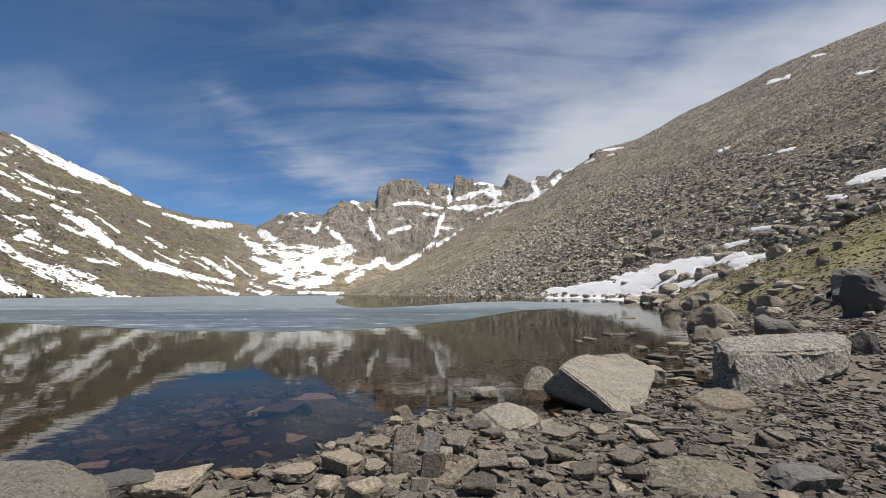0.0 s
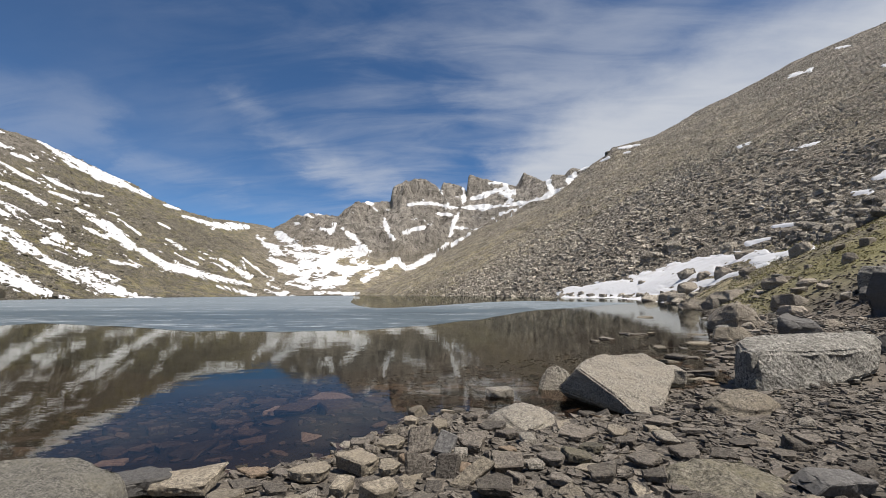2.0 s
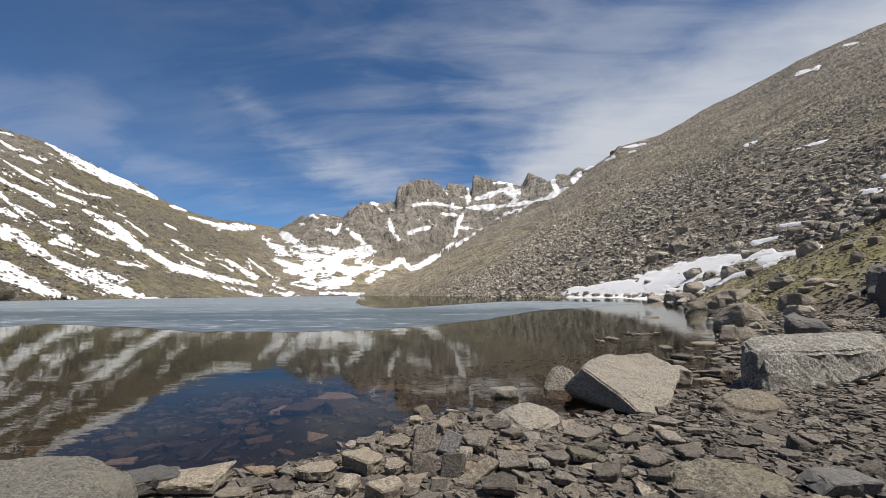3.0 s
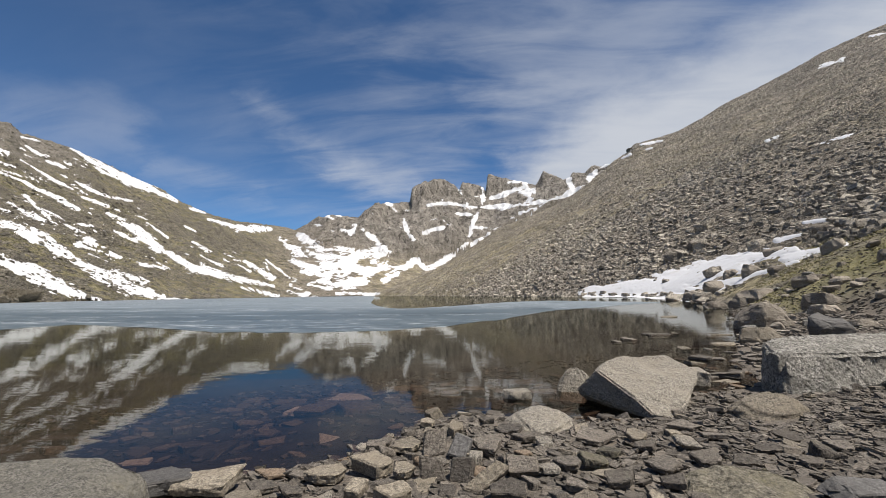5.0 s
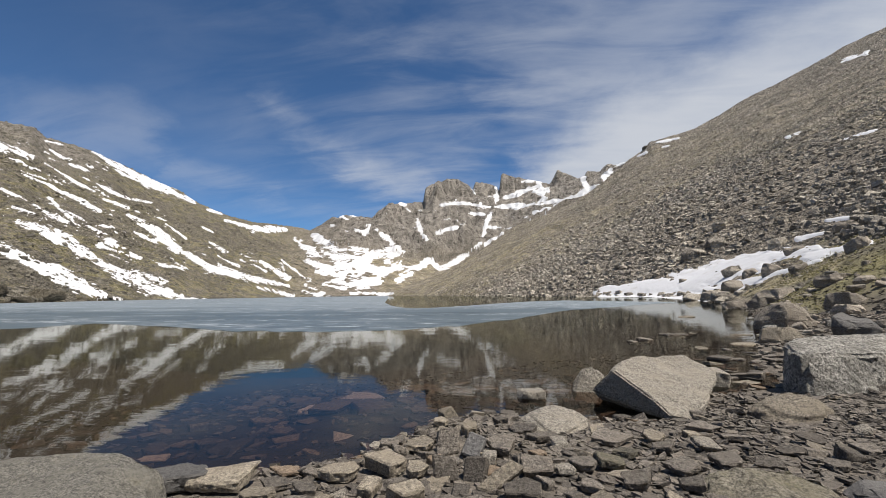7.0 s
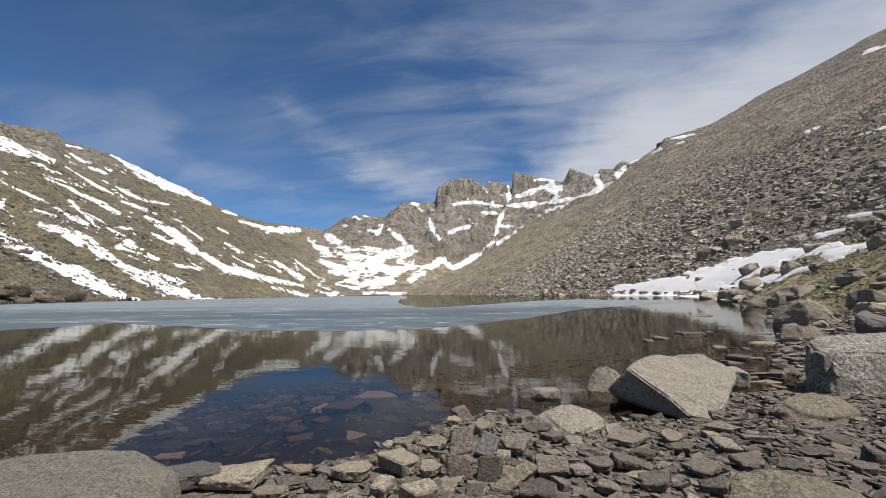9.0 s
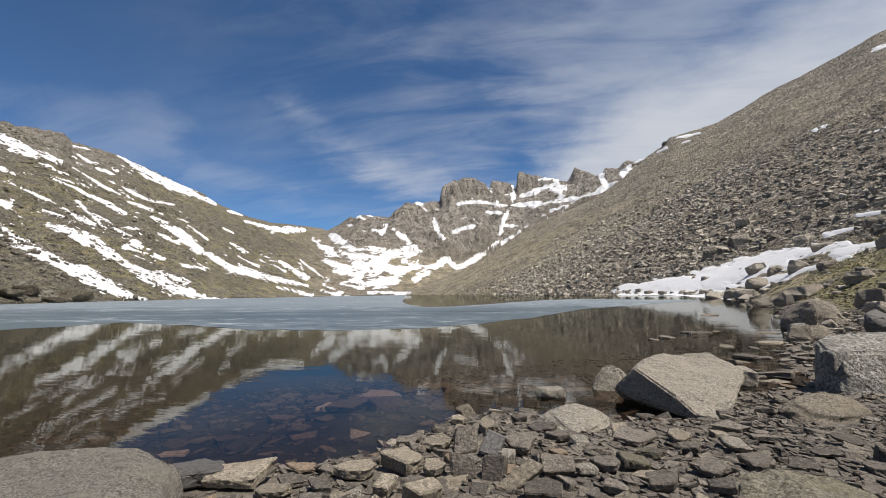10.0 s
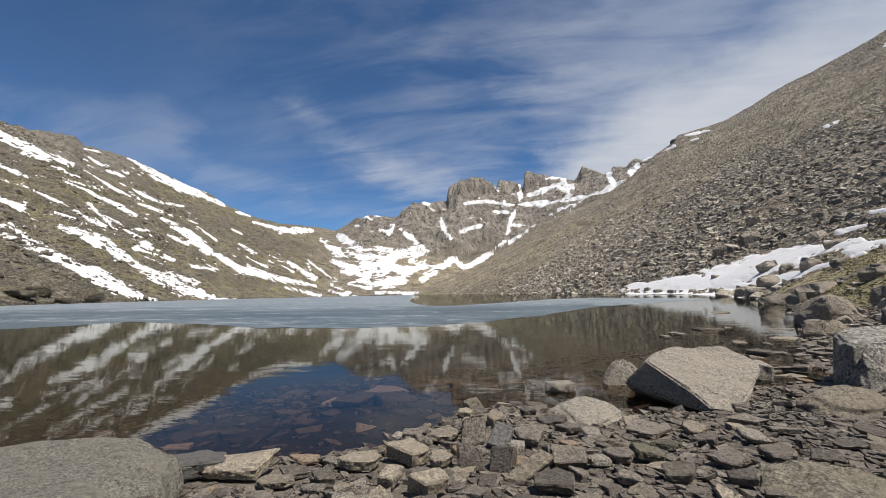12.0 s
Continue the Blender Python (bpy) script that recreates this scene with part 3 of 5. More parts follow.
def sheet_object(name, pts, z, mat, thick=0.0):
    bm = bmesh.new()
    f = bm.faces.new([bm.verts.new((px, py, z)) for px, py in pts])
    if f.normal.z < 0:
        f.normal_flip()
    if thick:
        ext = bmesh.ops.extrude_face_region(bm, geom=[f])
        for v in ext["geom"]:
            if isinstance(v, bmesh.types.BMVert):
                v.co.z += thick
        bmesh.ops.recalc_face_normals(bm, faces=bm.faces)
    bmesh.ops.triangulate(bm, faces=bm.faces)
    me = bpy.data.meshes.new(name)
    bm.to_mesh(me)
    bm.free()
    me.materials.append(mat)
    return new(name, me)


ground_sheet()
tagged(sheet_object("water", [(-330, -30), (60, -30), (60, 640), (-330, 640)], 0.0, WATER),
       "clear still lake water mirroring the mountains", "lake", kind="structure")

# front edge of the ice: bearing and distance; then its back edge
ICE_FRONT = [(-75, 30), (-57, 25), (-52, 25.5), (-46, 27), (-40, 22.2), (-33.5, 17.4), (-24, 15.6), (-14, 15.3), (-7, 17), (0, 21), (4, 26.5), (6, 30.5), (8.7, 34.5), (12.4, 40), (15.5, 47), (18, 53)]
ICE_BACK = [(18.3, 56), (14, 61), (10, 66), (6, 72), (2, 66), (-2, 54), (-6, 45), (-10, 40.5), (-12.5, 39), (-14.4, 43), (-15.3, 52), (-16.0, 66), (-15.7, 110), (-15.5, 300), (-15.8, 540)]


def ice_outline():
    pts = []
    for b in np.arange(-75, 18.1, 0.25):
        r = table(b, ICE_FRONT) * (1 + 0.035 * float(fbm(np.array([b / 2.2]), np.array([0.3]), 4, 81)[0]))
        pts.append((CX + r * math.sin(radians(b)), CY + r * math.cos(radians(b))))
    back = ICE_BACK
    for (b0, r0), (b1, r1) in zip(back, back[1:]):
        for k in range(8):
            b, r = b0 + (b1 - b0) * k / 8, r0 + (r1 - r0) * k / 8
            r *= 1 + 0.03 * float(fbm(np.array([b * 1.7]), np.array([5.3]), 3, 82)[0])
            pts.append((CX + r * math.sin(radians(b)), CY + r * math.cos(radians(b))))
    return pts + [(-170, 560), (-230, 520), (-250, 430), (-225, 340), (-200, 190), (-140, 84), (-100, 30)]


tagged(sheet_object("lake_ice", ice_outline(), -0.004, ICE, 0.009), "thin grey-blue rotting ice sheet floating on the lake", "ice", kind="structure")

# ---- stones ----
def noise3(p, scale, seed):
    return (lattice(p[:, 0] * scale + p[:, 2] * scale * 0.7, p[:, 1] * scale - p[:, 2] * scale * 0.5, seed)
            + lattice(p[:, 1] * scale + 3.1, p[:, 2] * scale + p[:, 0] * scale * 0.3, seed + 3)) * 0.5


def hull(points, bevel=0.0, cuts=0, rough=0.0, seed=0, grain=4.0):
    """The block that spans the points, its edges broken, its faces divided and roughened: vertices and triangles."""
    bm = bmesh.new()
    for q in points:
        bm.verts.new(q)
    res = bmesh.ops.convex_hull(bm, input=bm.verts)
    loose = {e for e in res["geom_interior"] + res["geom_unused"] if isinstance(e, bmesh.types.BMVert) and e.is_valid}
    bmesh.ops.delete(bm, geom=list(loose), context="VERTS")
    bmesh.ops.dissolve_limit(bm, angle_limit=radians(7), verts=bm.verts, edges=bm.edges)
    if bevel:
        bmesh.ops.bevel(bm, geom=bm.edges[:], offset=bevel, segments=1, affect="EDGES", clamp_overlap=True)
    bmesh.ops.triangulate(bm, faces=bm.faces)
    if cuts:
        for limit in (2.2, 1.3):
            longest = float(np.mean([e.calc_length() for e in bm.edges])) * limit
            bmesh.ops.subdivide_edges(bm, edges=[e for e in bm.edges if e.calc_length() > longest], cuts=1)
            bmesh.ops.triangulate(bm, faces=bm.faces)
        bmesh.ops.subdivide_edges(bm, edges=bm.edges, cuts=cuts, use_grid_fill=True)
        bmesh.ops.triangulate(bm, faces=bm.faces)
    bm.normal_update()
    co = np.array([v.co[:] for v in bm.verts])
    nor = np.array([v.normal[:] for v in bm.verts])
    tri = np.array([[v.index for v in f.verts] for f in bm.faces])
    bm.free()
    if rough:
        s = float(np.ptp(co, axis=0).mean())
        amp = noise3(co / s, grain * 0.5, seed % 91) + noise3(co / s, grain * 1.6, seed % 83 + 5) * 0.6 + noise3(co / s, grain * 5.0, seed % 71 + 9) * 0.35
        co = co + nor * (amp * rough * s)[:, None]
    return co, tri


def block_points(g, size, odd=3):
    """A quarried-looking block: a box with its corners pulled about, and a few odd corners."""
    pts = [np.array([i, j, k]) * g.uniform(0.45, 0.85, 3) for i in (-1, 1) for j in (-1, 1) for k in (-1, 1)]
    for _ in range(odd):
        v = g.normal(size=3)
        pts.append(v / np.linalg.norm(v) * g.uniform(0.85, 1.1))
    pts = np.array(pts)
    return pts / np.abs(pts).max(0) * np.array(size) * 0.5


def slab_points(g, size):
    """A split slab: an uneven outline, top and bottom nearly parallel."""
    n = int(g.choice([4, 4, 5, 5, 6]))
    a = (np.arange(n) + g.uniform(-0.26, 0.26, n)) / n * 2 * math.pi + g.uniform(0, 6)
    rad = g.uniform(0.72, 1.0, n)
    tip = g.uniform(-0.25, 0.25, 2)
    pts = []
    for k in range(n):
        x, y = math.cos(a[k]) * rad[k], math.sin(a[k]) * rad[k]
        pts.append((x, y, 1 + tip[0] * x + tip[1] * y - g.uniform(0, 0.25)))
        f = g.uniform(0.82, 1.06)
        pts.append((x * f, y * f, -1 + g.uniform(0, 0.4)))
    pts = np.array(pts)
    return pts / np.abs(pts).max(0) * np.array(size) * 0.5


def box_points(g, size):
    """A squared block split along its layers: a box with its corners a little off."""
    pts = np.array([np.array([i, j, k]) * g.uniform(0.66, 1.0, 3) for i in (-1, 1) for j in (-1, 1) for k in (-1, 1)])
    lean = g.uniform(-0.22, 0.22, 2)
    pts[:, 0] += lean[0] * pts[:, 2]
    pts[:, 2] += lean[1] * pts[:, 0]
    return pts / np.abs(pts).max(0) * np.array(size) * 0.5


def stone_shape(seed, size, slab=False, cuts=0, rough=0.012, bevel=0.05, odd=3):
    g = np.random.default_rng(seed)
    pts = box_points(g, size) if slab == "box" else slab_points(g, size) if slab else block_points(g, size, 7 if cuts else odd)
    co, tri = hull(pts.tolist(), bevel * min(size), cuts, rough if cuts else 0.0, seed)
    if cuts and slab != "box":
        # broken outline, and ledges where the layers have split
        a = np.arctan2(co[:, 1], co[:, 0])
        step = np.floor(co[:, 2] / (0.30 * size[2]) + 0.2)
        ragged = lattice(a * 1.9, step * 0.37 + seed % 17, seed % 29) * 0.11 + lattice(a * 5.2 + 4, step * 1.3, seed % 31) * 0.06
        k = 1 + ragged * (1.0 if slab else 0.55)
        co = co * np.stack([k, k, np.ones(len(k))], -1)
    return co, tri


def mesh_of(name, co, tri, mat, angle=30):
    me = bpy.data.meshes.new(name)
    me.from_pydata(co.tolist(), [], tri.tolist())
    me.polygons.foreach_set("use_smooth", np.ones(len(tri), bool))
    me.set_sharp_from_angle(angle=radians(angle))
    me.materials.append(mat)
    return me


def ground_at(x, y):
    return float(land(np.array([float(x)]), np.array([float(y)]))[0])


def stone(name, label, x, y, z, size, mat, seed, turn=0.0, lean=(0, 0), group="", category="rock", slab=False, cuts=3, rough=0.02, bevel=0.06):
    """One stone whose lowest part stands at z (None: a little sunk into the ground)."""
    co, tri = stone_shape(seed, size, slab, cuts, rough, bevel)
    ob = new(name, mesh_of(name, co, tri, mat))
    rot = Euler((radians(lean[0]), radians(lean[1]), radians(turn)))
    low = float((co @ np.array(rot.to_matrix()).T)[:, 2].min())
    base = ground_at(x, y) - 0.12 * size[2] if z is None else z
    ob.matrix_world = Matrix.LocRotScale((x, y, base - low), rot, None)
    return tagged(ob, label, category, group)


def rock_body(corners, seed, bevel, edge, rough, dents=(), rounds=2):
    """A large block by its main corners: edges worn round, faces divided to about one edge length, hollowed and roughened."""
    bm = bmesh.new()
    for q in corners:
        bm.verts.new(q)
    res = bmesh.ops.convex_hull(bm, input=bm.verts)
    loose = {e for e in res["geom_interior"] + res["geom_unused"] if isinstance(e, bmesh.types.BMVert) and e.is_valid}
    bmesh.ops.delete(bm, geom=list(loose), context="VERTS")
    bmesh.ops.dissolve_limit(bm, angle_limit=radians(5), verts=bm.verts, edges=bm.edges)
    bmesh.ops.bevel(bm, geom=bm.edges[:], offset=bevel, segments=2, affect="EDGES", clamp_overlap=True)
    bmesh.ops.triangulate(bm, faces=bm.faces)
    for _ in range(8):
        far = [e for e in bm.edges if e.calc_length() > edge]
        if not far:
            break
        bmesh.ops.subdivide_edges(bm, edges=far, cuts=1)
        bmesh.ops.triangulate(bm, faces=[f for f in bm.faces if len(f.verts) > 3])
    for _ in range(rounds):
        bmesh.ops.smooth_vert(bm, verts=bm.verts, factor=0.5, use_axis_x=True, use_axis_y=True, use_axis_z=True)
    bm.normal_update()
    co = np.array([v.co[:] for v in bm.verts])
    nor = np.array([v.normal[:] for v in bm.verts])
    tri = np.array([[v.index for v in f.verts] for f in bm.faces])
    bm.free()
    for cx, cy, cz, rad, depth in dents:
        co = co - nor * (depth * np.exp(-((co - (cx, cy, cz)) ** 2).sum(1) / rad ** 2))[:, None]
    swell = noise3(co, 2.3, seed) * 1.6 + noise3(co, 6.0, seed + 7) * 0.8
    chip = np.abs(noise3(co, 9.0, seed + 13)) * -1.1 + np.maximum(noise3(co, 14.0, seed + 19), 0.1) * -0.7
    grain = noise3(co, 17.0, seed + 23) * 0.45 + noise3(co, 27.0, seed + 29) * 0.3
    return co + nor * ((swell + chip + grain) * rough)[:, None], tri


def boulder(name, label, x, y, mat, corners, seed, bevel=0.03, edge=0.03, rough=0.012, dents=(), group="", category="boulder"):
    """A large boulder by its main corners, in metres from (x, y) at the water's level."""
    co, tri = rock_body(corners, seed, bevel, edge, rough, dents)
    ob = new(name, mesh_of(name, co, tri, mat, 50))
    ob.location = (x, y, 0)
    return tagged(ob, label, category, group)


boulder("boulder", "large pale granite boulder with a dark undercut side at the waterline", 1.6, 5.6, GRANITE,
        [(-0.46, -0.1, 0.37), (-0.33, 0.12, 0.43), (-0.1, 0.35, 0.47), (0.23, 0.52, 0.45), (0.46, 0.55, 0.45), (0.6, 0.38, 0.37), (0.72, 0.27, 0.31), (0.66, 0.1, 0.25),
         (0.44, -0.22, 0.12), (0.22, -0.55, 0.0), (0.0, -0.8, -0.02), (-0.3, -0.27, 0.285), (-0.67, 0.12, 0.1), (-0.58, 0.24, 0.02), (0.06, -0.6, -0.16), (-0.2, 0.2, -0.25),
         (0.5, 0.6, -0.2), (-0.4, 0.6, -0.1), (-0.19, -0.52, 0.175)], 3, 0.02, 0.03, 0.010,
        [(0.22, 0.3, 0.45, 0.2, 0.05), (-0.24, 0.0, 0.4, 0.09, 0.02)])
boulder("boulder", "big lichen-grey granite boulder with a flat rough top", 3.9, 6.3, GREY_GRANITE,
        [(-0.76, -0.2, 0.54), (-0.66, 0.05, 0.58), (-0.45, 0.28, 0.6), (0.32, 0.42, 0.65), (0.9, 0.5, 0.68), (1.31, 0.55, 0.66), (1.3, 0.34, 0.5), (1.0, 0.04, 0.2),
         (0.3, -0.32, 0.1), (-0.83, -0.36, 0.0), (-0.72, -0.54, 0.0), (-0.36, -0.52, 0.05), (-0.8, -0.2, 0.0), (-0.75, -0.47, 0.5), (0.2, -0.26, 0.5), (0.85, -0.02, 0.5),
         (-0.5, 0.4, -0.1), (0.9, 0.9, -0.1), (1.2, 0.8, 0.0), (-0.8, -0.45, -0.15), (-0.3, -0.45, -0.1)], 8, 0.03, 0.038, 0.019,
        [(0.5, -0.2, 0.38, 0.22, 0.07), (-0.55, -0.2, 0.3, 0.14, 0.03), (-0.05, -0.35, 0.33, 0.12, 0.03), (0.9, 0.1, 0.42, 0.15, 0.04)])
boulder("boulder", "broad low grey boulder with a buff broken end", -2.4, 2.4, LOW_GRANITE,
        [(-1.2, -0.1, 0.2), (-0.28, 0.1, 0.29), (-0.14, 0.2, 0.33), (0.03, 0.3, 0.335), (0.35, 0.4, 0.32), (0.6, 0.36, 0.26), (0.64, 0.38, 0.12), (0.75, 0.1, 0.16),
         (0.6, -0.5, 0.22), (-0.4, -0.9, 0.24), (-1.4, -0.6, 0.22), (0.75, 0.1, -0.1), (0.6, 0.4, -0.15), (-0.3, 0.35, -0.2), (-1.3, 0.1, -0.2), (-1.4, -0.8, -0.1), (0.5, -0.8, -0.1)], 12, 0.025, 0.03, 0.012,
        [(0.62, 0.2, 0.2, 0.1, 0.03), (0.45, 0.38, 0.24, 0.08, 0.02)])
boulder("flat_boulder", "low rounded pale granite boulder at the waterline", 0.45, 4.55, GRANITE,
        [(-0.33, 0.1, 0.03), (-0.24, 0.12, 0.12), (-0.02, 0.14, 0.18), (0.2, 0.1, 0.17), (0.35, 0.12, 0.06), (0.0, -0.38, 0.05), (-0.15, -0.2, 0.11), (0.2, -0.2, 0.1),
         (0.3, 0.4, -0.05), (-0.3, 0.35, -0.05), (0.0, 0.3, 0.16), (-0.3, -0.1, -0.02), (0.3, -0.1, -0.02)], 61, 0.03, 0.02, 0.006)

# ---- snow ----
NEAR_STROKES = []


def snow_near(brg, up):
    """How deep inside the snow drift by the shore (positive) a bearing and height angle lie."""
    best = np.full(brg.shape, -9.0)
    for ab, ae, bb, be, wa, wb in NEAR_STROKES:
        db, de = bb - ab, be - ae
        t = np.clip(((brg - ab) * db + (up - ae) * de) / (db * db + de * de), 0, 1)
        best = np.maximum(best, 1 - np.hypot(brg - ab - t * db, up - ae - t * de) / (wa + (wb - wa) * t))
    return best


def snow_patch(label, r0, r1, strokes):
    """Snow that hangs together is one sheet: strokes that touch go together."""
    left = list(strokes)
    if r1 <= 150:
        NEAR_STROKES.extend(strokes)
    while left:
        batch = [left.pop()]
        for s in batch:
            for q in list(left):
                ends = [(s[i], s[i + 1]) for i in (0, 2)] + [((s[0] + s[2]) / 2, (s[1] + s[3]) / 2)]
                others = [(q[i], q[i + 1]) for i in (0, 2)] + [((q[0] + q[2]) / 2, (q[1] + q[3]) / 2)]
                if min(math.dist(e, o) for e in ends for o in others) < 1.3 * (max(s[4:]) + max(q[4:])):
                    batch.append(q)
                    left.remove(q)
        snow_sheet(label, r0, r1, batch)


def pieces_of(keep):
    """The parts of a grid of squares that hang together."""
    rows, cols = keep.shape
    todo = set(np.flatnonzero(keep).tolist())
    while todo:
        stack, piece = [todo.pop()], []
        while stack:
            k = stack.pop()
            piece.append(k)
            c = k % cols
            for q in (k - cols, k + cols, k - 1 if c else -1, k + 1 if c < cols - 1 else -1):
                if q in todo:
                    todo.remove(q)
                    stack.append(q)
        if len(piece) >= 40:
            out = np.zeros(rows * cols, bool)
            out[piece] = True
            yield out.reshape(rows, cols)


def finer(g):
    """A grid with a row and a column between each two."""
    out = np.empty((2 * g.shape[0] - 1, 2 * g.shape[1] - 1))
    out[::2, ::2] = g
    out[1::2, ::2] = (g[1:] + g[:-1]) / 2
    out[:, 1::2] = (out[:, 2::2] + out[:, :-2:2]) / 2
    return out


def snow_sheet(label, r0, r1, strokes, sparse=None):
    """A sheet of old snow draped on the ground between two distances. Each stroke runs from one bearing and height angle to another
    (degrees, from the near shore), with its half widths at both ends."""
    pad = 2.5 * max(max(s[4], s[5]) for s in strokes) + 0.4
    b0, b1 = min(min(s[0], s[2]) for s in strokes) - pad, max(max(s[0], s[2]) for s in strokes) + pad
    if r1 <= 150:      # close by: a finer grid of its own
        r, a = np.meshgrid(np.geomspace(r0, r1, 330), np.radians(np.linspace(b0, b1, 330)), indexing="ij")
        x, y = CX + r * np.sin(a), CY + r * np.cos(a)
        z = land(x, y)
    else:
        i0, i1 = np.searchsorted(RAD, [r0, r1])
        j0, j1 = np.searchsorted(np.degrees(AZ[:740]), [b0, b1])
        x, y, z, r, a = (g[i0:i1 + 1, j0:min(j1 + 1, 740)] for g in (GX, GY, GZ, GR, GA))
        if r0 < 500:
            x, y, z, r, a = (finer(g) for g in (x, y, z, r, a))
    brg, up = np.degrees(a), np.degrees(np.arctan2(z - 1.18, r))
    best, wide = np.full(x.shape, -9.0), np.ones(x.shape)
    for ab, ae, bb, be, wa, wb in strokes:
        db, de = bb - ab, be - ae
        t = np.clip(((brg - ab) * db + (up - ae) * de) / (db * db + de * de), 0, 1)
        w = wa + (wb - wa) * t
        depth = 1 - np.hypot(brg - ab - t * db, up - ae - t * de) / w
        wide = np.where(depth > best, w, wide)
        best = np.maximum(best, depth)
    if sparse is not None:
        best = np.where(best > 0, sparse, best - 1 + sparse)
    slant = 0.47 * (1 - smooth(brg, -30, -22))
    across, along = up + slant * brg, brg - slant * up
    ragged = fbm(brg / 0.9 + up / 2, up / 0.42 + brg / 5, 5, 91, 0.72) * 1.0 + fbm(along / 1.4, across / 0.18, 5, 97, 0.66) * 1.25
    wall = smooth(brg, -29, -25) * (1 - smooth(brg, 13, 16))
    calm = fbm(brg / 1.5 + up / 3, up / 0.5 - brg / 6, 4, 91, 0.7) * 2.2 - 0.12
    if sparse is None:
        ragged, calm = ragged * np.clip(0.34 / wide, 0.28, 1.2), calm * np.clip(0.30 / wide, 0.75, 1.1)
    ragged = ragged * (1 - wall) + calm * wall
    if r1 <= 150:
        ragged = fbm(brg / 1.4, up / 0.5, 4, 91, 0.6) * 0.9
    m = np.clip(best + ragged - (0.30 if r1 > 150 else 0.16), -1.0, 0.7)
    h = (0.0022 - 0.0013 * smooth(r, 500, 700)) * r * m + (0.0005 - 0.0003 * smooth(r, 500, 700)) * r
    if r1 <= 150:
        h = 0.0036 * r * np.minimum(m, 0.35) + 0.0011 * r
    near_by = best > (-0.5 if sparse is None else -2)
    keep = near_by[:-1, :-1] & (z[:-1, :-1] > -0.3) & (z[1:, 1:] > -0.3)
    seen = (up >= np.maximum.accumulate(up, 0) - 0.04) & (m > 0.0)
    top = np.where(m > -0.1, np.maximum(z + h, 0.05), z + h)
    if sparse is not None:
        hit = keep & ((m[:-1, :-1] > -0.25) | (m[1:, 1:] > -0.25) | (m[1:, :-1] > -0.25) | (m[:-1, 1:] > -0.25))
        return tagged(grid_object("snow_flecks", x, y, top, SNOW, False, (), hit), label, "snow", kind="stuff")
    for piece in pieces_of(keep):
        if (seen[:-1, :-1] & piece).sum() >= 5:
            ob = grid_object("snow_patch", x, y, top, SNOW, False, (), piece)
            tagged(ob, label, "snow", "snow patches on the slopes")


snow_patch("long snow tongue running down a turf slope to the ice", 120, 1150, [
    (-56.14, 6.63, -51.93, 3.90, 0.55, 0.60),
    (-51.93, 3.80, -49.59, 2.69, 0.50, 0.61),
    (-49.59, 2.69, -47.48, 1.27, 0.66, 0.80),
    (-47.48, 1.27, -45.72, 0.44, 0.72, 0.51),
    (-45.71, 0.33, -43.89, -0.15, 0.24, 0.11),
])
snow_patch("stepped snow field reaching the lake ice", 120, 1150, [
    (-52.13, 7.11, -50.20, 6.51, 0.22, 0.48),
    (-50.20, 6.51, -48.11, 5.33, 0.57, 0.67),
    (-48.11, 5.22, -46.79, 4.30, 0.62, 0.54),
    (-46.79, 4.30, -44.02, 2.42, 0.45, 0.57),
    (-44.02, 2.42, -41.57, 0.98, 0.66, 0.83),
    (-41.57, 0.98, -38.51, 0.06, 0.73, 0.30),
    (-42.85, 2.61, -40.11, 1.58, 0.43, 0.26),
    (-39.02, -0.11, -36.09, -0.22, 0.11, 0.08),
])
snow_patch("narrow diagonal snow streak across a scree flank", 120, 1150, [
    (-52.22, 11.54, -50.05, 10.76, 0.09, 0.17),
    (-50.05, 10.76, -47.93, 9.71, 0.17, 0.20),
    (-47.93, 9.71, -46.06, 8.71, 0.24, 0.14),
])
snow_patch("ragged snow field high under a rocky crest", 120, 1150, [
    (-54.73, 14.24, -51.68, 13.22, 0.24, 0.29),
    (-52.47, 12.66, -50.91, 12.03, 0.16, 0.10),
    (-54.13, 10.36, -52.09, 9.42, 0.15, 0.19),
    (-57.5, 15.2, -53.5, 13.6, 0.5, 0.6),
    (-58, 12.6, -55.5, 11.9, 0.3, 0.3),
    (-57.5, 9.6, -55.0, 8.6, 0.3, 0.3),
])
snow_patch("long snow cornice along the crest of the ridge", 120, 1150, [
    (-46.99, 14.55, -44.07, 13.03, 0.14, 0.43),
    (-44.07, 13.03, -41.07, 11.98, 0.48, 0.64),
    (-41.07, 11.98, -37.75, 10.46, 0.64, 0.15),
    (-36.34, 9.77, -34.92, 9.38, 0.12, 0.12),
    (-50.61, 14.88, -49.39, 14.78, 0.10, 0.07),
])
snow_patch("broken chain of snow streaks on scree", 120, 1150, [
    (-50.25, 14.13, -48.89, 13.34, 0.10, 0.17),
    (-48.76, 13.09, -47.41, 12.62, 0.17, 0.14),
    (-50.57, 12.82, -47.93, 11.23, 0.07, 0.14),
    (-47.93, 11.23, -46.60, 10.65, 0.14, 0.07),
    (-46.51, 11.44, -44.31, 10.37, 0.14, 0.21),
    (-44.31, 10.37, -41.74, 10.07, 0.18, 0.11),
    (-45.85, 9.96, -43.79, 9.28, 0.11, 0.18),
])
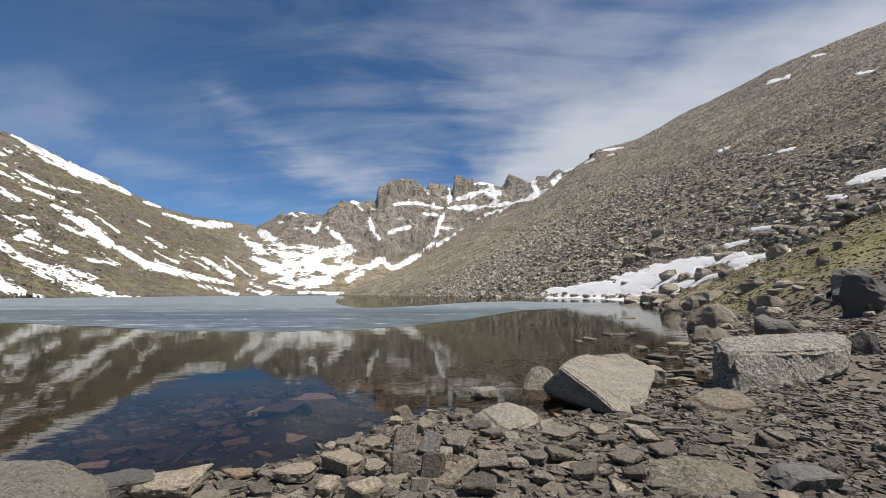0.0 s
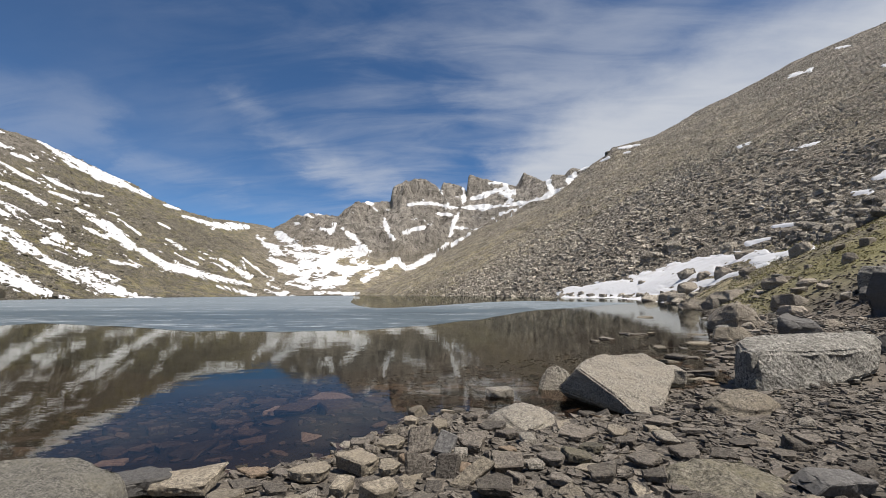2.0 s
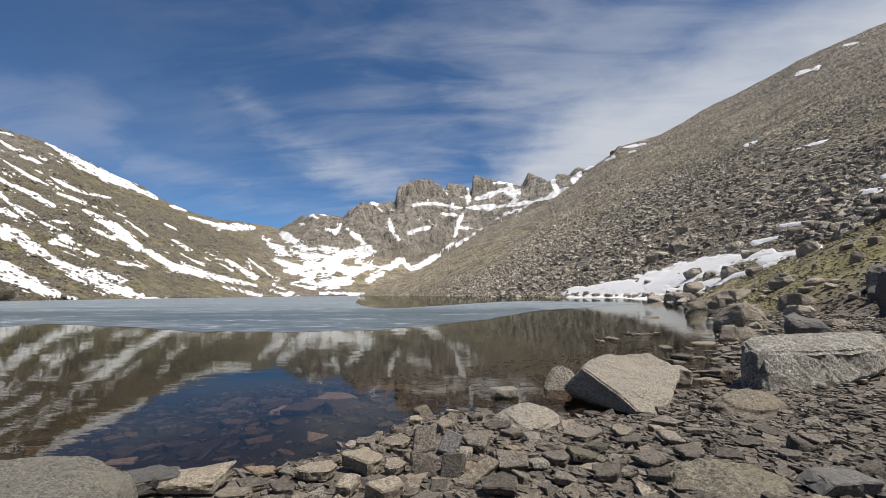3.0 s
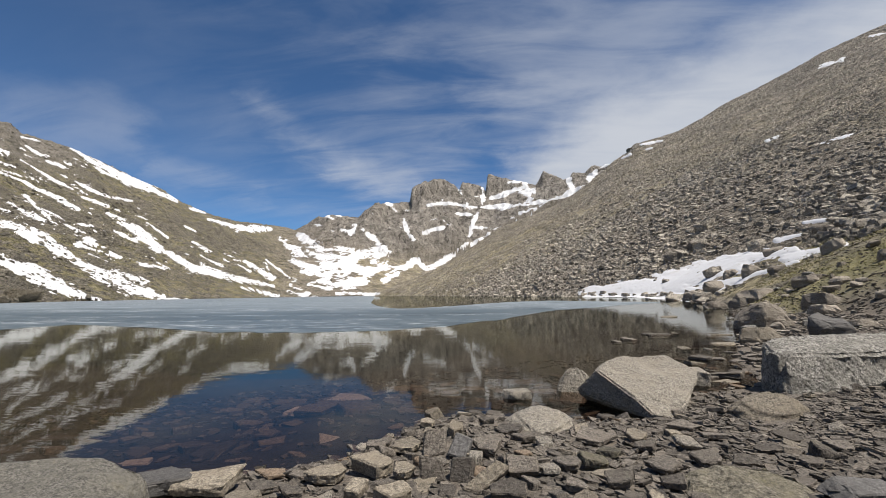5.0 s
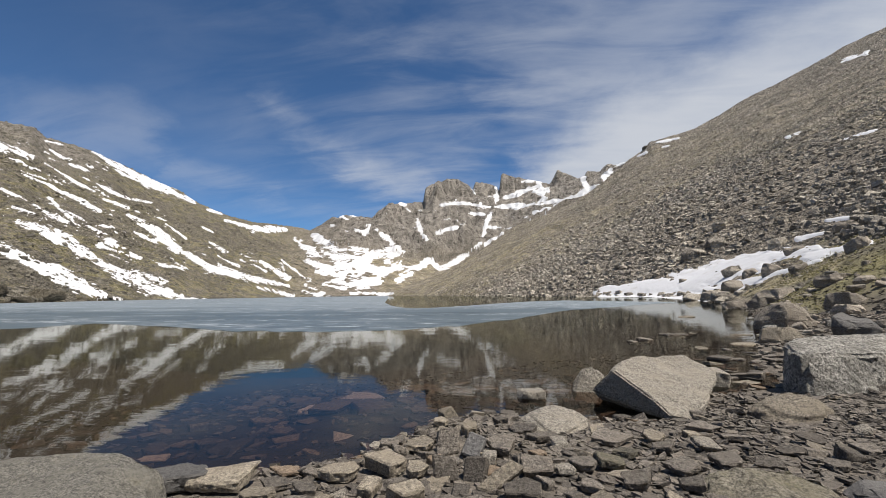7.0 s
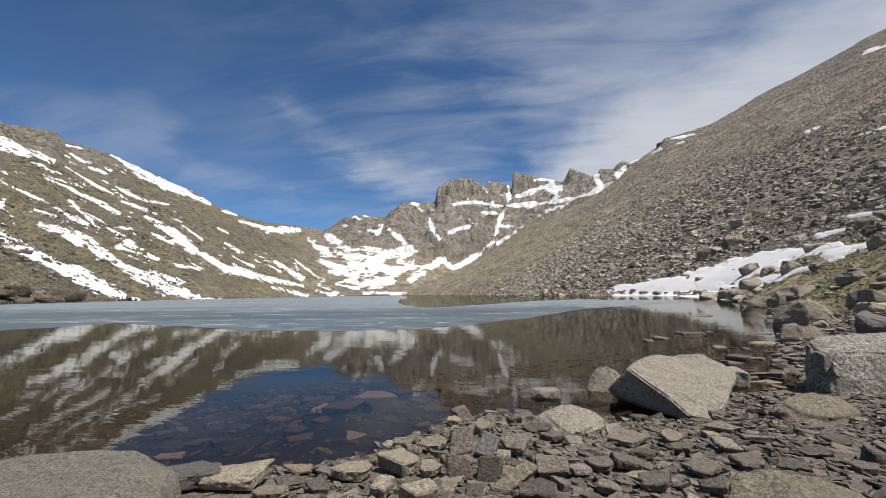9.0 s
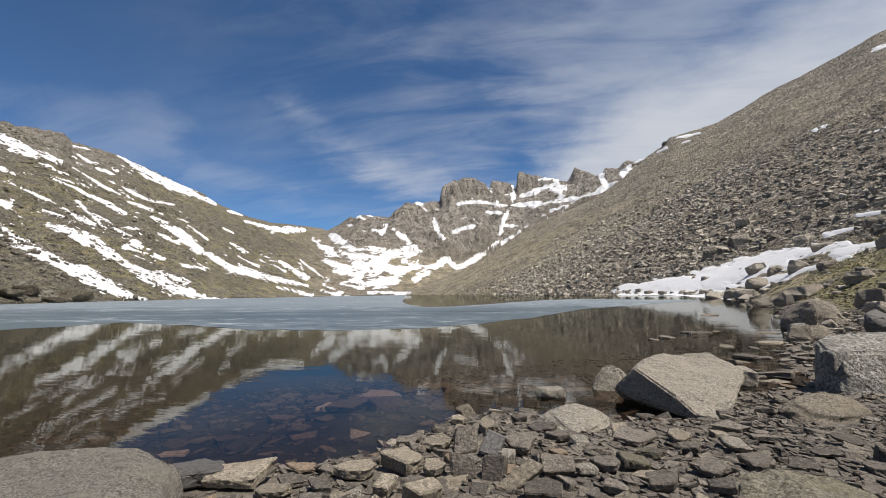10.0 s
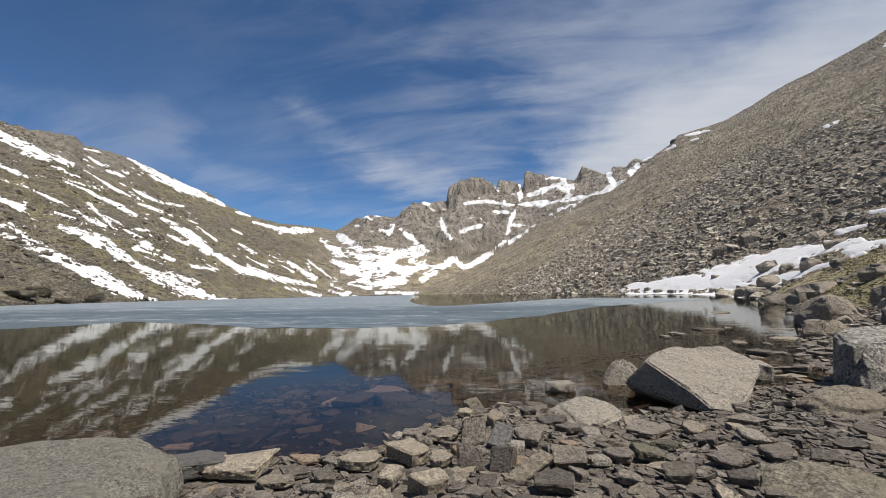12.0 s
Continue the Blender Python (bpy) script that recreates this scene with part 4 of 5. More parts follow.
snow_patch("wide diagonal snow streak on a scree flank", 120, 1150, [
    (-43.71, 8.54, -41.36, 7.20, 0.22, 0.48),
    (-41.36, 7.20, -39.13, 5.10, 0.53, 0.55),
    (-43.15, 6.90, -41.05, 5.85, 0.14, 0.22),
    (-39.24, 5.22, -37.94, 4.53, 0.30, 0.27),
])
snow_patch("snow streak ending at the turf above the lake", 120, 1150, [
    (-38.06, 4.65, -35.83, 3.15, 0.30, 0.57),
    (-35.83, 3.15, -31.90, 2.23, 0.52, 0.48),
    (-31.90, 2.23, -27.48, 1.18, 0.43, 0.17),
])
snow_patch("patchy snow with rocks showing through", 120, 1150, [
    (-46.85, 7.18, -44.81, 5.42, 0.20, 0.42),
    (-45.97, 5.35, -42.49, 4.14, 0.28, 0.18),
    (-46.25, 7.29, -44.80, 7.18, 0.21, 0.14),
])
snow_patch("patchy thawing snow between rock bands", 120, 1150, [
    (-51.18, 8.66, -48.56, 7.36, 0.19, 0.20),
    (-50.06, 9.54, -47.71, 7.11, 0.13, 0.17),
    (-52.58, 8.48, -50.98, 7.96, 0.15, 0.13),
    (-49.54, 8.86, -47.32, 7.80, 0.07, 0.11),
])
snow_patch("small snow patch on turf", 120, 1150, [
    (-40.79, 3.48, -38.21, 3.11, 0.15, 0.19),
])
snow_patch("small snow streaks above the turf", 120, 1150, [
    (-40.38, 7.93, -38.34, 6.42, 0.07, 0.15),
    (-36.04, 6.10, -34.20, 5.02, 0.12, 0.24),
    (-36.77, 7.81, -35.75, 7.24, 0.12, 0.12),
    (-35.15, 4.61, -32.99, 3.45, 0.12, 0.20),
])
snow_patch("snow streaks on the low slope", 120, 1150, [
    (-30.64, 4.07, -27.50, 2.11, 0.20, 0.44),
    (-30.79, 1.06, -26.82, -0.03, 0.16, 0.25),
    (-31.35, 3.67, -30.00, 2.90, 0.08, 0.12),
    (-25.82, 0.63, -23.34, -0.28, 0.21, 0.21),
    (-28.30, 4.24, -25.72, 2.25, 0.12, 0.17),
])
snow_patch("snow bank lying in the saddle of the ridge", 120, 1150, [
    (-34.55, 8.70, -31.47, 7.84, 0.12, 0.29),
    (-31.47, 7.84, -27.95, 7.92, 0.43, 0.25),
])
snow_patch("large snow bowl below the cliffs", 120, 1150, [
    (-26.9, 6.74, -23.59, 4.67, 0.24, 0.69),
    (-24.46, 7.23, -21.07, 4.69, 0.42, 0.87),
    (-23.6, 5.1, -17.63, 4.7, 1.06, 0.88),
    (-17.63, 4.7, -14.55, 5.59, 0.72, 0.9),
    (-16.76, 7.79, -15, 6.47, 0.21, 0.43),
    (-18.07, 7.56, -18.3, 8.65, 0.25, 0.14),
    (-25.23, 4.23, -21.04, 2.09, 0.7, 0.87),
    (-21.48, 3.82, -16.75, 2.94, 0.89, 1.06),
    (-16.75, 2.94, -14.12, 3.37, 1.08, 0.72),
])
snow_patch("lower snow apron beside the lake ice", 120, 1150, [
    (-21.04, 1.66, -16.74, 1.63, 0.79, 0.59),
    (-14.12, 2.49, -11.45, 3.8, 0.4, 0.28),
    (-20.17, 0.14, -15, 0.07, 0.2, 0.16),
    (-25.58, 1.25, -22.69, -0.05, 0.27, 0.27),
    (-23.54, 1.24, -21.03, 0.79, 0.27, 0.19),
])
snow_patch("snow in a steep gully of the cliff", 600, 1150, [
    (-14.21, 11.60, -11.92, 9.71, 0.21, 0.31),
    (-11.91, 10.98, -10.76, 10.84, 0.15, 0.15),
    (-11.92, 9.71, -11.50, 8.01, 0.31, 0.26),
    (-11.50, 8.01, -10.65, 6.72, 0.31, 0.26),
])
snow_patch("small snow gully below a low crest", 600, 1150, [
    (-17.87, 8.53, -18.56, 7.47, 0.31, 0.21),
    (-17.03, 7.98, -15.48, 6.87, 0.26, 0.41),
    (-21.53, 9.70, -20.51, 9.32, 0.21, 0.15),
    (-19.81, 8.15, -18.42, 7.69, 0.21, 0.15),
])
snow_patch("snow ledge across the cliff face", 600, 1150, [
    (-9.42, 7.64, -6.90, 8.40, 0.26, 0.21),
])
snow_patch("snow cone at the foot of the cliff", 600, 1150, [
    (-10.38, 4.44, -9.25, 3.01, 0.41, 0.36),
    (-9.11, 3.01, -6.37, 4.54, 0.31, 0.31),
    (-6.37, 4.54, -4.06, 6.07, 0.31, 0.41),
    (-4.07, 5.64, -1.18, 7.57, 0.26, 0.26),
    (-14.21, 1.92, -10.31, 4.16, 0.51, 0.36),
])
snow_patch("snow ledge under a rock tower", 600, 1150, [
    (-8.81, 11.18, -6.28, 11.36, 0.21, 0.21),
    (-6.28, 11.36, -2.32, 10.85, 0.21, 0.26),
    (-4.94, 13.24, -3.68, 11.17, 0.21, 0.31),
    (-5.00, 10.07, -2.56, 9.73, 0.21, 0.26),
])
snow_patch("snow couloir between two rock towers", 600, 1150, [
    (-1.76, 13.50, -1.81, 11.12, 0.26, 0.31),
    (-1.95, 11.12, -2.70, 9.59, 0.31, 0.26),
    (-3.00, 9.32, -3.61, 7.06, 0.26, 0.26),
])
snow_patch("broad snow field between pinnacles on the crest", 600, 1150, [
    (-1.53, 10.83, 4.05, 10.88, 0.26, 0.41),
    (4.05, 10.88, 7.98, 11.61, 0.41, 0.41),
    (7.98, 11.61, 10.69, 12.63, 0.41, 0.26),
    (-0.79, 11.93, 1.28, 12.26, 0.21, 0.26),
    (0.93, 12.28, 3.36, 13.13, 0.31, 0.36),
    (3.52, 13.81, 4.15, 11.71, 0.41, 0.51),
    (1.33, 13.79, 3.52, 13.95, 0.21, 0.31),
    (8.75, 13.99, 9.36, 12.46, 0.26, 0.36),
    (11.38, 13.37, 12.22, 14.61, 0.36, 0.26),
    (12.22, 14.61, 13.91, 15.08, 0.21, 0.15),
    (2.60, 12.40, 4.60, 12.60, 0.30, 0.40),
])
snow_patch("snow strips on the lower cliff", 600, 1150, [
    (-2.87, 8.32, -0.46, 8.04, 0.21, 0.21),
    (-0.46, 8.04, 0.68, 8.43, 0.21, 0.15),
    (1.91, 9.37, 2.59, 8.85, 0.21, 0.21),
    (2.83, 9.82, 4.73, 10.29, 0.21, 0.26),
])
snow_patch("snow patches along the scree crest", 60, 600, [
    (15.11, 15.5, 16.09, 15.89, 0.11, 0.15),
    (17.28, 16.79, 19.51, 16.91, 0.11, 0.18),
    (17.81, 16.16, 18.56, 16.25, 0.07, 0.07),
])
snow_patch("small snow patch high on the scree", 60, 600, [
    (29.38, 15.14, 30.41, 15.37, 0.16, 0.16),
])
snow_patch("thin snow strip on the scree slope", 60, 600, [
    (32.77, 13.83, 34.61, 14.08, 0.12, 0.21),
    (34.61, 14.15, 36.1, 14.36, 0.18, 0.06),
])
snow_patch("snow drift along the foot of the talus by the shore", 18, 150, [
    (10.03, 0.13, 15.66, 0.51, 0.50, 0.80),
    (15.66, 0.51, 21.44, 1.28, 0.90, 1.20),
    (21.46, 1.71, 25.72, 2.83, 1.15, 1.00),
    (25.74, 3.13, 30.97, 3.97, 0.75, 0.30),
    (21.36, -0.08, 26.61, 1.31, 0.60, 0.30),
    (26.61, 1.37, 31.10, 2.79, 0.28, 0.12),
    (30.02, 3.19, 33.51, 3.95, 0.50, 0.25),
    (33.92, 3.97, 34.82, 4.27, 0.20, 0.15),
    (29.46, 4.99, 31.60, 5.43, 0.28, 0.12),
    (31.86, 6.63, 33.63, 6.65, 0.17, 0.15),
    (10.33, -0.48, 21.05, -0.70, 0.30, 0.50),
])
snow_patch("snow patch among boulders high on the bank", 18, 150, [
    (39.64, 10.22, 42.32, 10.94, 0.21, 0.42),
    (38.12, 9.05, 39.36, 9.09, 0.22, 0.18),
])
snow_patch("thin snow flecks near the scree crest", 60, 600, [
    (33.46, 20.87, 35.87, 21.1, 0.12, 0.19),
    (37.87, 22.45, 39.08, 22.32, 0.09, 0.11),
    (40.96, 19.88, 42.14, 19.86, 0.1, 0.13),
])
snow_sheet("scattered thin snow flecks on the scree flank", 150, 860, [(-57, 13, -47, 11.5, 2.2, 2.2), (-57, 8, -42, 8, 1.6, 1.8)], -0.42)
snow_sheet("small snow flecks below the flank", 250, 900, [(-44, 5, -31, 3.5, 1.4, 1.6), (-30, 2.2, -22, 3.5, 1.4, 2.2)], -0.42)
snow_sheet("small snow flecks on the cliffs", 700, 1120, [(-24, 8.4, -12, 9.5, 0.9, 1.6), (-9, 10.5, 3, 10.5, 2.0, 2.0)], -0.75)

# ---- talus ----
def scatter_mesh(name, protos, items, mat):
    """Many blocks joined in one mesh. items: x, y, z, three sizes, three turns, which shape."""
    vs, fs, base = [], [], 0
    for x, y, z, sx, sy, sz, a, b, c, k in items:
        co, tri = protos[int(k) % len(protos)]
        m = np.array(Euler((a, b, c)).to_matrix())
        vs.append((co * (sx, sy, sz)) @ m.T + (x, y, z))
        fs.append(tri + base)
        base += len(co)
    v, f = np.concatenate(vs), np.concatenate(fs)
    me = bpy.data.meshes.new(name)
    me.vertices.add(len(v))
    me.vertices.foreach_set("co", v.astype(np.float32).ravel())
    me.loops.add(len(f) * 3)
    me.loops.foreach_set("vertex_index", f.astype(np.int32).ravel())
    me.polygons.add(len(f))
    me.polygons.foreach_set("loop_start", np.arange(0, len(f) * 3, 3, dtype=np.int32))
    me.polygons.foreach_set("use_smooth", np.zeros(len(f), bool))
    me.update(calc_edges=True)
    me.materials.append(mat)
    return new(name, me)


BLOCKS = [stone_shape(200 + k, (1, 0.82, 0.62), k % 3 == 2, bevel=0.0) for k in range(16)]
FAR_BLOCKS = [stone_shape(300 + k, (1, 0.85, 0.7), bevel=0.0, odd=1) for k in range(10)]


def talus_items(seed, count, r0, r1, b0, b1, big, small, accept, sink=0.22):
    g = np.random.default_rng(seed)
    r = np.sqrt(g.uniform(r0 * r0, r1 * r1, count))
    b = np.radians(g.uniform(b0, b1, count))
    x, y = CX + r * np.sin(b), CY + r * np.cos(b)
    ok = accept(x, y, r, np.degrees(b)) > g.random(count)
    x, y, r = x[ok], y[ok], r[ok]
    z = land(x, y)
    s = small + (big - small) * g.random(len(x)) ** 4.4
    if b0 > -20:
        s = s * (1 - 0.52 * smooth(above_coarse(x, y, z), -1.8, 1.8))
    lane = snow_near(np.degrees(np.arctan2(x - CX, y - CY)), np.degrees(np.arctan2(z - 1.18, r)))
    s = s * (1 - 0.6 * smooth(lane, -4.0, -2.0) * (r < 110))
    items = np.stack([x, y, z + s * (0.18 - sink), s * g.uniform(0.8, 1.3, len(x)), s * g.uniform(0.7, 1.1, len(x)), s * g.uniform(0.45, 0.9, len(x)),
                      g.normal(0, 0.27, len(x)), g.normal(0, 0.27, len(x)), g.uniform(0, 6.28, len(x)), g.integers(0, 60, len(x))], -1)
    return items[(z > -0.6)]


def on_scree(x, y, r, b):
    side = scree_side(x, y)
    drift = 1 - 0.96 * smooth(snow_near(b, np.degrees(np.arctan2(land(x, y) - 1.18, r))), -0.4, -0.05) * (r < 150)
    turf = 1 - 0.45 * smooth(r, 170, 330) * (1 - smooth(side, 50, 200))
    patch = smooth(fbm(x / 26, y / 26, 3, 101), -0.45, 0.15)
    return (side > np.where(r < 46, 3.5, -0.5)) * drift * turf * (0.35 + 0.65 * patch)


HEAP = np.concatenate([talus_items(11, 66000, 46, 270, -6, 46, 2.7, 0.4, on_scree), talus_items(14, 2600, 38, 62, 26, 47, 1.5, 0.25, on_scree), talus_items(18, 24000, 40, 135, 4, 47, 1.5, 0.3, on_scree)])
# the largest near blocks are things of their own
RANK = np.argsort(-HEAP[:, 3] / np.hypot(HEAP[:, 0], HEAP[:, 1]))
BLOCK_MESHES = [mesh_of("talus_block", *stone_shape(200 + k, (1, 0.82, 0.62), k % 3 == 2, 0, 0.0, 0.06), TALUS) for k in range(16)]
for x, y, z, sx, sy, sz, a, b, c, k in HEAP[RANK[:300]]:
    ob = new("talus_block", BLOCK_MESHES[int(k) % len(BLOCKS)])
    ob.matrix_world = Matrix.LocRotScale((x, y, z), Euler((a, b, c)), (sx, sy, sz))
    tagged(ob, "large grey-brown angular block on the talus slope", "rock", "large talus blocks")
tagged(scatter_mesh("talus_blocks", BLOCKS, HEAP[RANK[300:]], TALUS),
       "grey-brown angular talus blocks heaped on the steep slope", "talus", kind="stuff")
tagged(scatter_mesh("scree", FAR_BLOCKS, np.concatenate([talus_items(12, 50000, 230, 578, -14, 46, 3.4, 0.8, on_scree), talus_items(16, 9000, 210, 320, -10, 46, 3.4, 0.5, on_scree)]), TALUS),
       "grey-brown scree of smaller blocks high on the slope", "scree", kind="stuff")


# a row of paler blocks where the talus meets the water
EDGE = np.array(RIGHT_SHORE[6:12])
g_edge = np.random.default_rng(19)
for k in range(70):
    q = 4.9 * (k + g_edge.random()) / 70
    i = int(q)
    x, y = EDGE[i] + (EDGE[i + 1] - EDGE[i]) * (q - i) + g_edge.normal(0, 0.7, 2) + (0.8, 0)
    big = g_edge.uniform(0.9, 2.3)
    ob = new("edge_block", BLOCK_MESHES[int(g_edge.integers(16))])
    ob.matrix_world = Matrix.LocRotScale((x, y, max(ground_at(x, y), 0.0) + 0.12 * big), Euler((*g_edge.normal(0, 0.2, 2), g_edge.uniform(0, 6.28))), (big, big * 0.9, big * g_edge.uniform(0.7, 1.1)))
    tagged(ob, "pale angular block standing at the water's edge", "rock", "blocks at the water's edge")


def on_flank(x, y, r, b):
    band = smooth(fbm(x / 50, y / 22, 3, 111), 0.0, 0.4)
    return 0.12 + 0.88 * band


tagged(scatter_mesh("flank_rocks", FAR_BLOCKS, np.concatenate([talus_items(13, 52000, 150, 800, -59, -20, 4.6, 0.9, on_flank, 0.3), talus_items(15, 12000, 145, 340, -59, -42, 4.4, 0.7, on_flank, 0.3), talus_items(17, 40000, 150, 520, -59, -24, 2.6, 0.5, on_flank, 0.25)]), FLANK_STONE),
       "scattered grey rocks and low rock bands on a turf flank", "rocks", kind="stuff")

# ---- stones of the beach ----
def spread(seed, tries, accept, gap, close=0.70):
    """Places in plan that keep their distance from each other. accept: x, y to chance; gap: x, y to size."""
    g = np.random.default_rng(seed)
    x, y = g.uniform(-4.6, 4.6, tries), g.uniform(2.2, 9.5, tries)
    ok = accept(x, y) > g.random(tries)
    x, y = x[ok], y[ok]
    size = gap(x, y, g)
    kept = []
    px, py, ps = np.empty(0), np.empty(0), np.empty(0)
    for a, b, s in zip(x, y, size):
        if len(px) and (np.hypot(px - a, py - b) < 0.5 * close * (ps + s)).any():
            continue
        px, py, ps = np.append(px, a), np.append(py, b), np.append(ps, s)
        kept.append((a, b, s))
    return kept


def shore_side(x, y):
    """Metres from the waterline, positive on land."""
    d, _ = to_line(x, y, LAKE, True)
    return np.where(inside(x, y, LAKE), -d, d)


# slabs of note: place, length, breadth, thickness, turn, kind of stone
PLACED = [
    (-1.57, 3.02, 0.52, 0.36, 0.075, -8, 'O'), (-1.87, 2.98, 0.46, 0.44, 0.110, 4, 'B'), (-1.28, 3.01, 0.27, 0.20, 0.030, 6, 'S'),
    (-1.30, 2.86, 0.25, 0.19, 0.040, -4, 'O'), (-1.34, 3.27, 0.27, 0.17, 0.020, 14, 'R'), (-1.07, 2.95, 0.22, 0.15, 0.030, -12, 'S'),
    (-1.14, 3.23, 0.20, 0.14, 0.040, 10, 'S'), (-1.04, 2.79, 0.17, 0.12, 0.030, 8, 'S'), (-0.94, 3.20, 0.33, 0.28, 0.070, 10, 'O'),
    (-0.70, 3.32, 0.37, 0.36, 0.090, -16, 'O'), (-0.67, 2.91, 0.20, 0.24, 0.080, 30, 'O'), (-0.44, 2.83, 0.28, 0.26, 0.090, -6, 'O'),
    (-0.47, 3.22, 0.17, 0.20, 0.070, -4, 'O'), (-0.57, 3.80, 0.24, 0.38, 0.060, -6, 'O'), (-0.80, 4.01, 0.20, 0.23, 0.040, 12, 'S'),
    (0.19, 4.24, 0.29, 0.29, 0.030, -10, 'S'), (0.28, 3.95, 0.24, 0.22, 0.050, 8, 'S'), (-0.25, 4.14, 0.16, 0.30, 0.080, -4, 'O'),
    (0.03, 3.68, 0.26, 0.32, 0.060, 10, 'S'), (-0.05, 3.47, 0.12, 0.20, 0.060, 0, 'G'), (0.27, 3.53, 0.17, 0.19, 0.050, -6, 'R'),
    (0.25, 3.22, 0.24, 0.21, 0.060, -14, 'S'), (0.15, 2.90, 0.28, 0.24, 0.070, -6, 'S'), (-0.09, 3.28, 0.08, 0.31, 0.050, 20, 'D'),
    (0.42, 3.79, 0.16, 0.24, 0.050, 0, 'G'), (0.81, 4.00, 0.43, 0.41, 0.050, -8, 'S'), (1.12, 4.07, 0.22, 0.30, 0.050, -14, 'O'),
    (1.61, 4.47, 0.38, 0.23, 0.030, 4, 'S'), (1.40, 3.85, 0.23, 0.26, 0.060, 0, 'G'), (0.52, 3.32, 0.20, 0.25, 0.050, 18, 'D'),
    (1.07, 3.35, 0.21, 0.35, 0.040, -24, 'D'), (0.75, 3.04, 0.21, 0.20, 0.060, -8, 'D'), (0.52, 2.99, 0.18, 0.19, 0.050, 12, 'S'),
    (0.68, 3.38, 0.21, 0.26, 0.050, 0, 'M'), (1.11, 3.77, 0.19, 0.22, 0.050, 0, 'S'), (0.83, 3.61, 0.22, 0.20, 0.040, 6, 'M'),
    (0.40, 3.23, 0.18, 0.17, 0.050, -10, 'G'), (1.36, 3.44, 0.19, 0.24, 0.050, 5, 'D'), (1.60, 3.49, 0.21, 0.18, 0.030, -5, 'S'),
    (2.18, 4.07, 0.22, 0.23, 0.030, 3, 'S'), (2.37, 3.85, 0.24, 0.22, 0.030, -3, 'S'), (1.90, 3.81, 0.23, 0.20, 0.030, 8, 'S'),
    (1.71, 4.12, 0.25, 0.18, 0.030, -4, 'S'), (1.98, 3.50, 0.21, 0.19, 0.030, 0, 'D'), (1.03, 3.03, 0.17, 0.17, 0.050, 0, 'S'),
    (0.28, 3.01, 0.11, 0.15, 0.050, 40, 'S'), (-0.53, 4.47, 0.16, 0.21, 0.050, 0, 'O'), (-0.01, 4.52, 0.17, 0.19, 0.050, 0, 'S'),
    (-0.83, 3.88, 0.19, 0.13, 0.040, 4, 'S'),
]
HEROES = [(1.62, 5.65, 0.62), (4.2, 6.7, 0.62), (-2.6, 2.4, 0.95), (0.45, 4.5, 0.32), (2.45, 4.85, 0.34), (1.4, 3.02, 0.32), (1.85, 2.9, 0.18),
          (-0.27, 3.2, 0.14), (-0.13, 3.2, 0.12), (-0.36, 3.75, 0.16), (-0.16, 3.62, 0.1), (0.05, 3.1, 0.12), (0.95, 6.0, 0.25)] + [(q[0], q[1], 0.30 * (q[2] + q[3])) for q in PLACED]


def clear_of_heroes(x, y, share=1.0):
    ok = np.ones(x.shape, bool)
    for hx, hy, hr in HEROES:
        ok &= np.hypot(x - hx, y - hy) > hr * share
    return ok


def on_beach(x, y):
    s = shore_side(x, y)
    coarse = 1 - 0.82 * smooth(x - 0.35 * (y - 3.0), 0.75, 1.7)
    return (s > -0.22) * (s < 3.2) * coarse * clear_of_heroes(x, y, 0.85) * (np.abs(x) < 1.15 * y)


def slab_size(x, y, g):
    return 0.065 + 0.13 * g.random(len(x)) ** 2.0


SLABS = []
for k in range(42):
    mat = (SLATE, OCHRE, SLATE, SLATE, GRANITE, SLATE, OCHRE, SLATE, OCHRE, SLATE, RUSTY, SLATE, DARK_SLATE)[k % 13]
    thick, kind = ((0.18, True), (0.28, True), (0.22, True), (0.36, "box"), (0.2, True), (0.5, False))[k % 6]
    size = 0.2
    co, tri = stone_shape(500 + k, (size, size * (0.66 + 0.03 * (k % 9)), size * thick), kind, 1, 0.02, 0.07)
    SLABS.append((mesh_of("shore_stone", co, tri, mat), size, thick))


def lay_stones(name, label, category, group, places, shapes, seed, lift=0.25, tilt=9.0):
    g = np.random.default_rng(seed)
    px, py = np.array([p[0] for p in places]), np.array([p[1] for p in places])
    ground = land(px, py)
    for (x, y, s), gz in zip(places, ground):
        me, nominal, thick = shapes[int(g.integers(len(shapes)))]
        ob = new(name, me)
        rot = Euler((radians(g.normal(0, tilt)), radians(g.normal(0, tilt)), g.uniform(0, 6.28)))
        k = s / nominal
        ob.matrix_world = Matrix.LocRotScale((x, y, gz + s * thick * lift), rot, (k, k * g.uniform(0.8, 1.15), k * g.uniform(0.7, 1.3)))
        tagged(ob, label, category, group)


BEACH = sorted(spread(31, 9000, on_beach, slab_size, 0.58), key=lambda q: -q[2] / q[1])
lay_stones("shore_stone", "angular grey-brown schist slab on the lake shore", "stone", "slabs on the shore", BEACH[:300], SLABS, 32, 0.3, 13.0)

SUNK_SHAPES = []
for k in range(10):
    co, tri = stone_shape(560 + k, (0.3, 0.24, 0.08 if k % 3 else 0.13), True, 0, 0.02, 0.12)
    SUNK_SHAPES.append((mesh_of("submerged_stone", co, tri, SUNKEN), 0.3, 0.3))


def on_bed(x, y):
    s = shore_side(x, y)
    return (s < -0.05) * (s > -5.5) * clear_of_heroes(x, y, 0.8)


SUNK = [q for q in spread(41, 1700, on_bed, lambda x, y, g: 0.10 + 0.45 * g.random(len(x)) ** 2.4) if ground_at(q[0], q[1]) + 0.34 * q[2] < -0.02][:290]
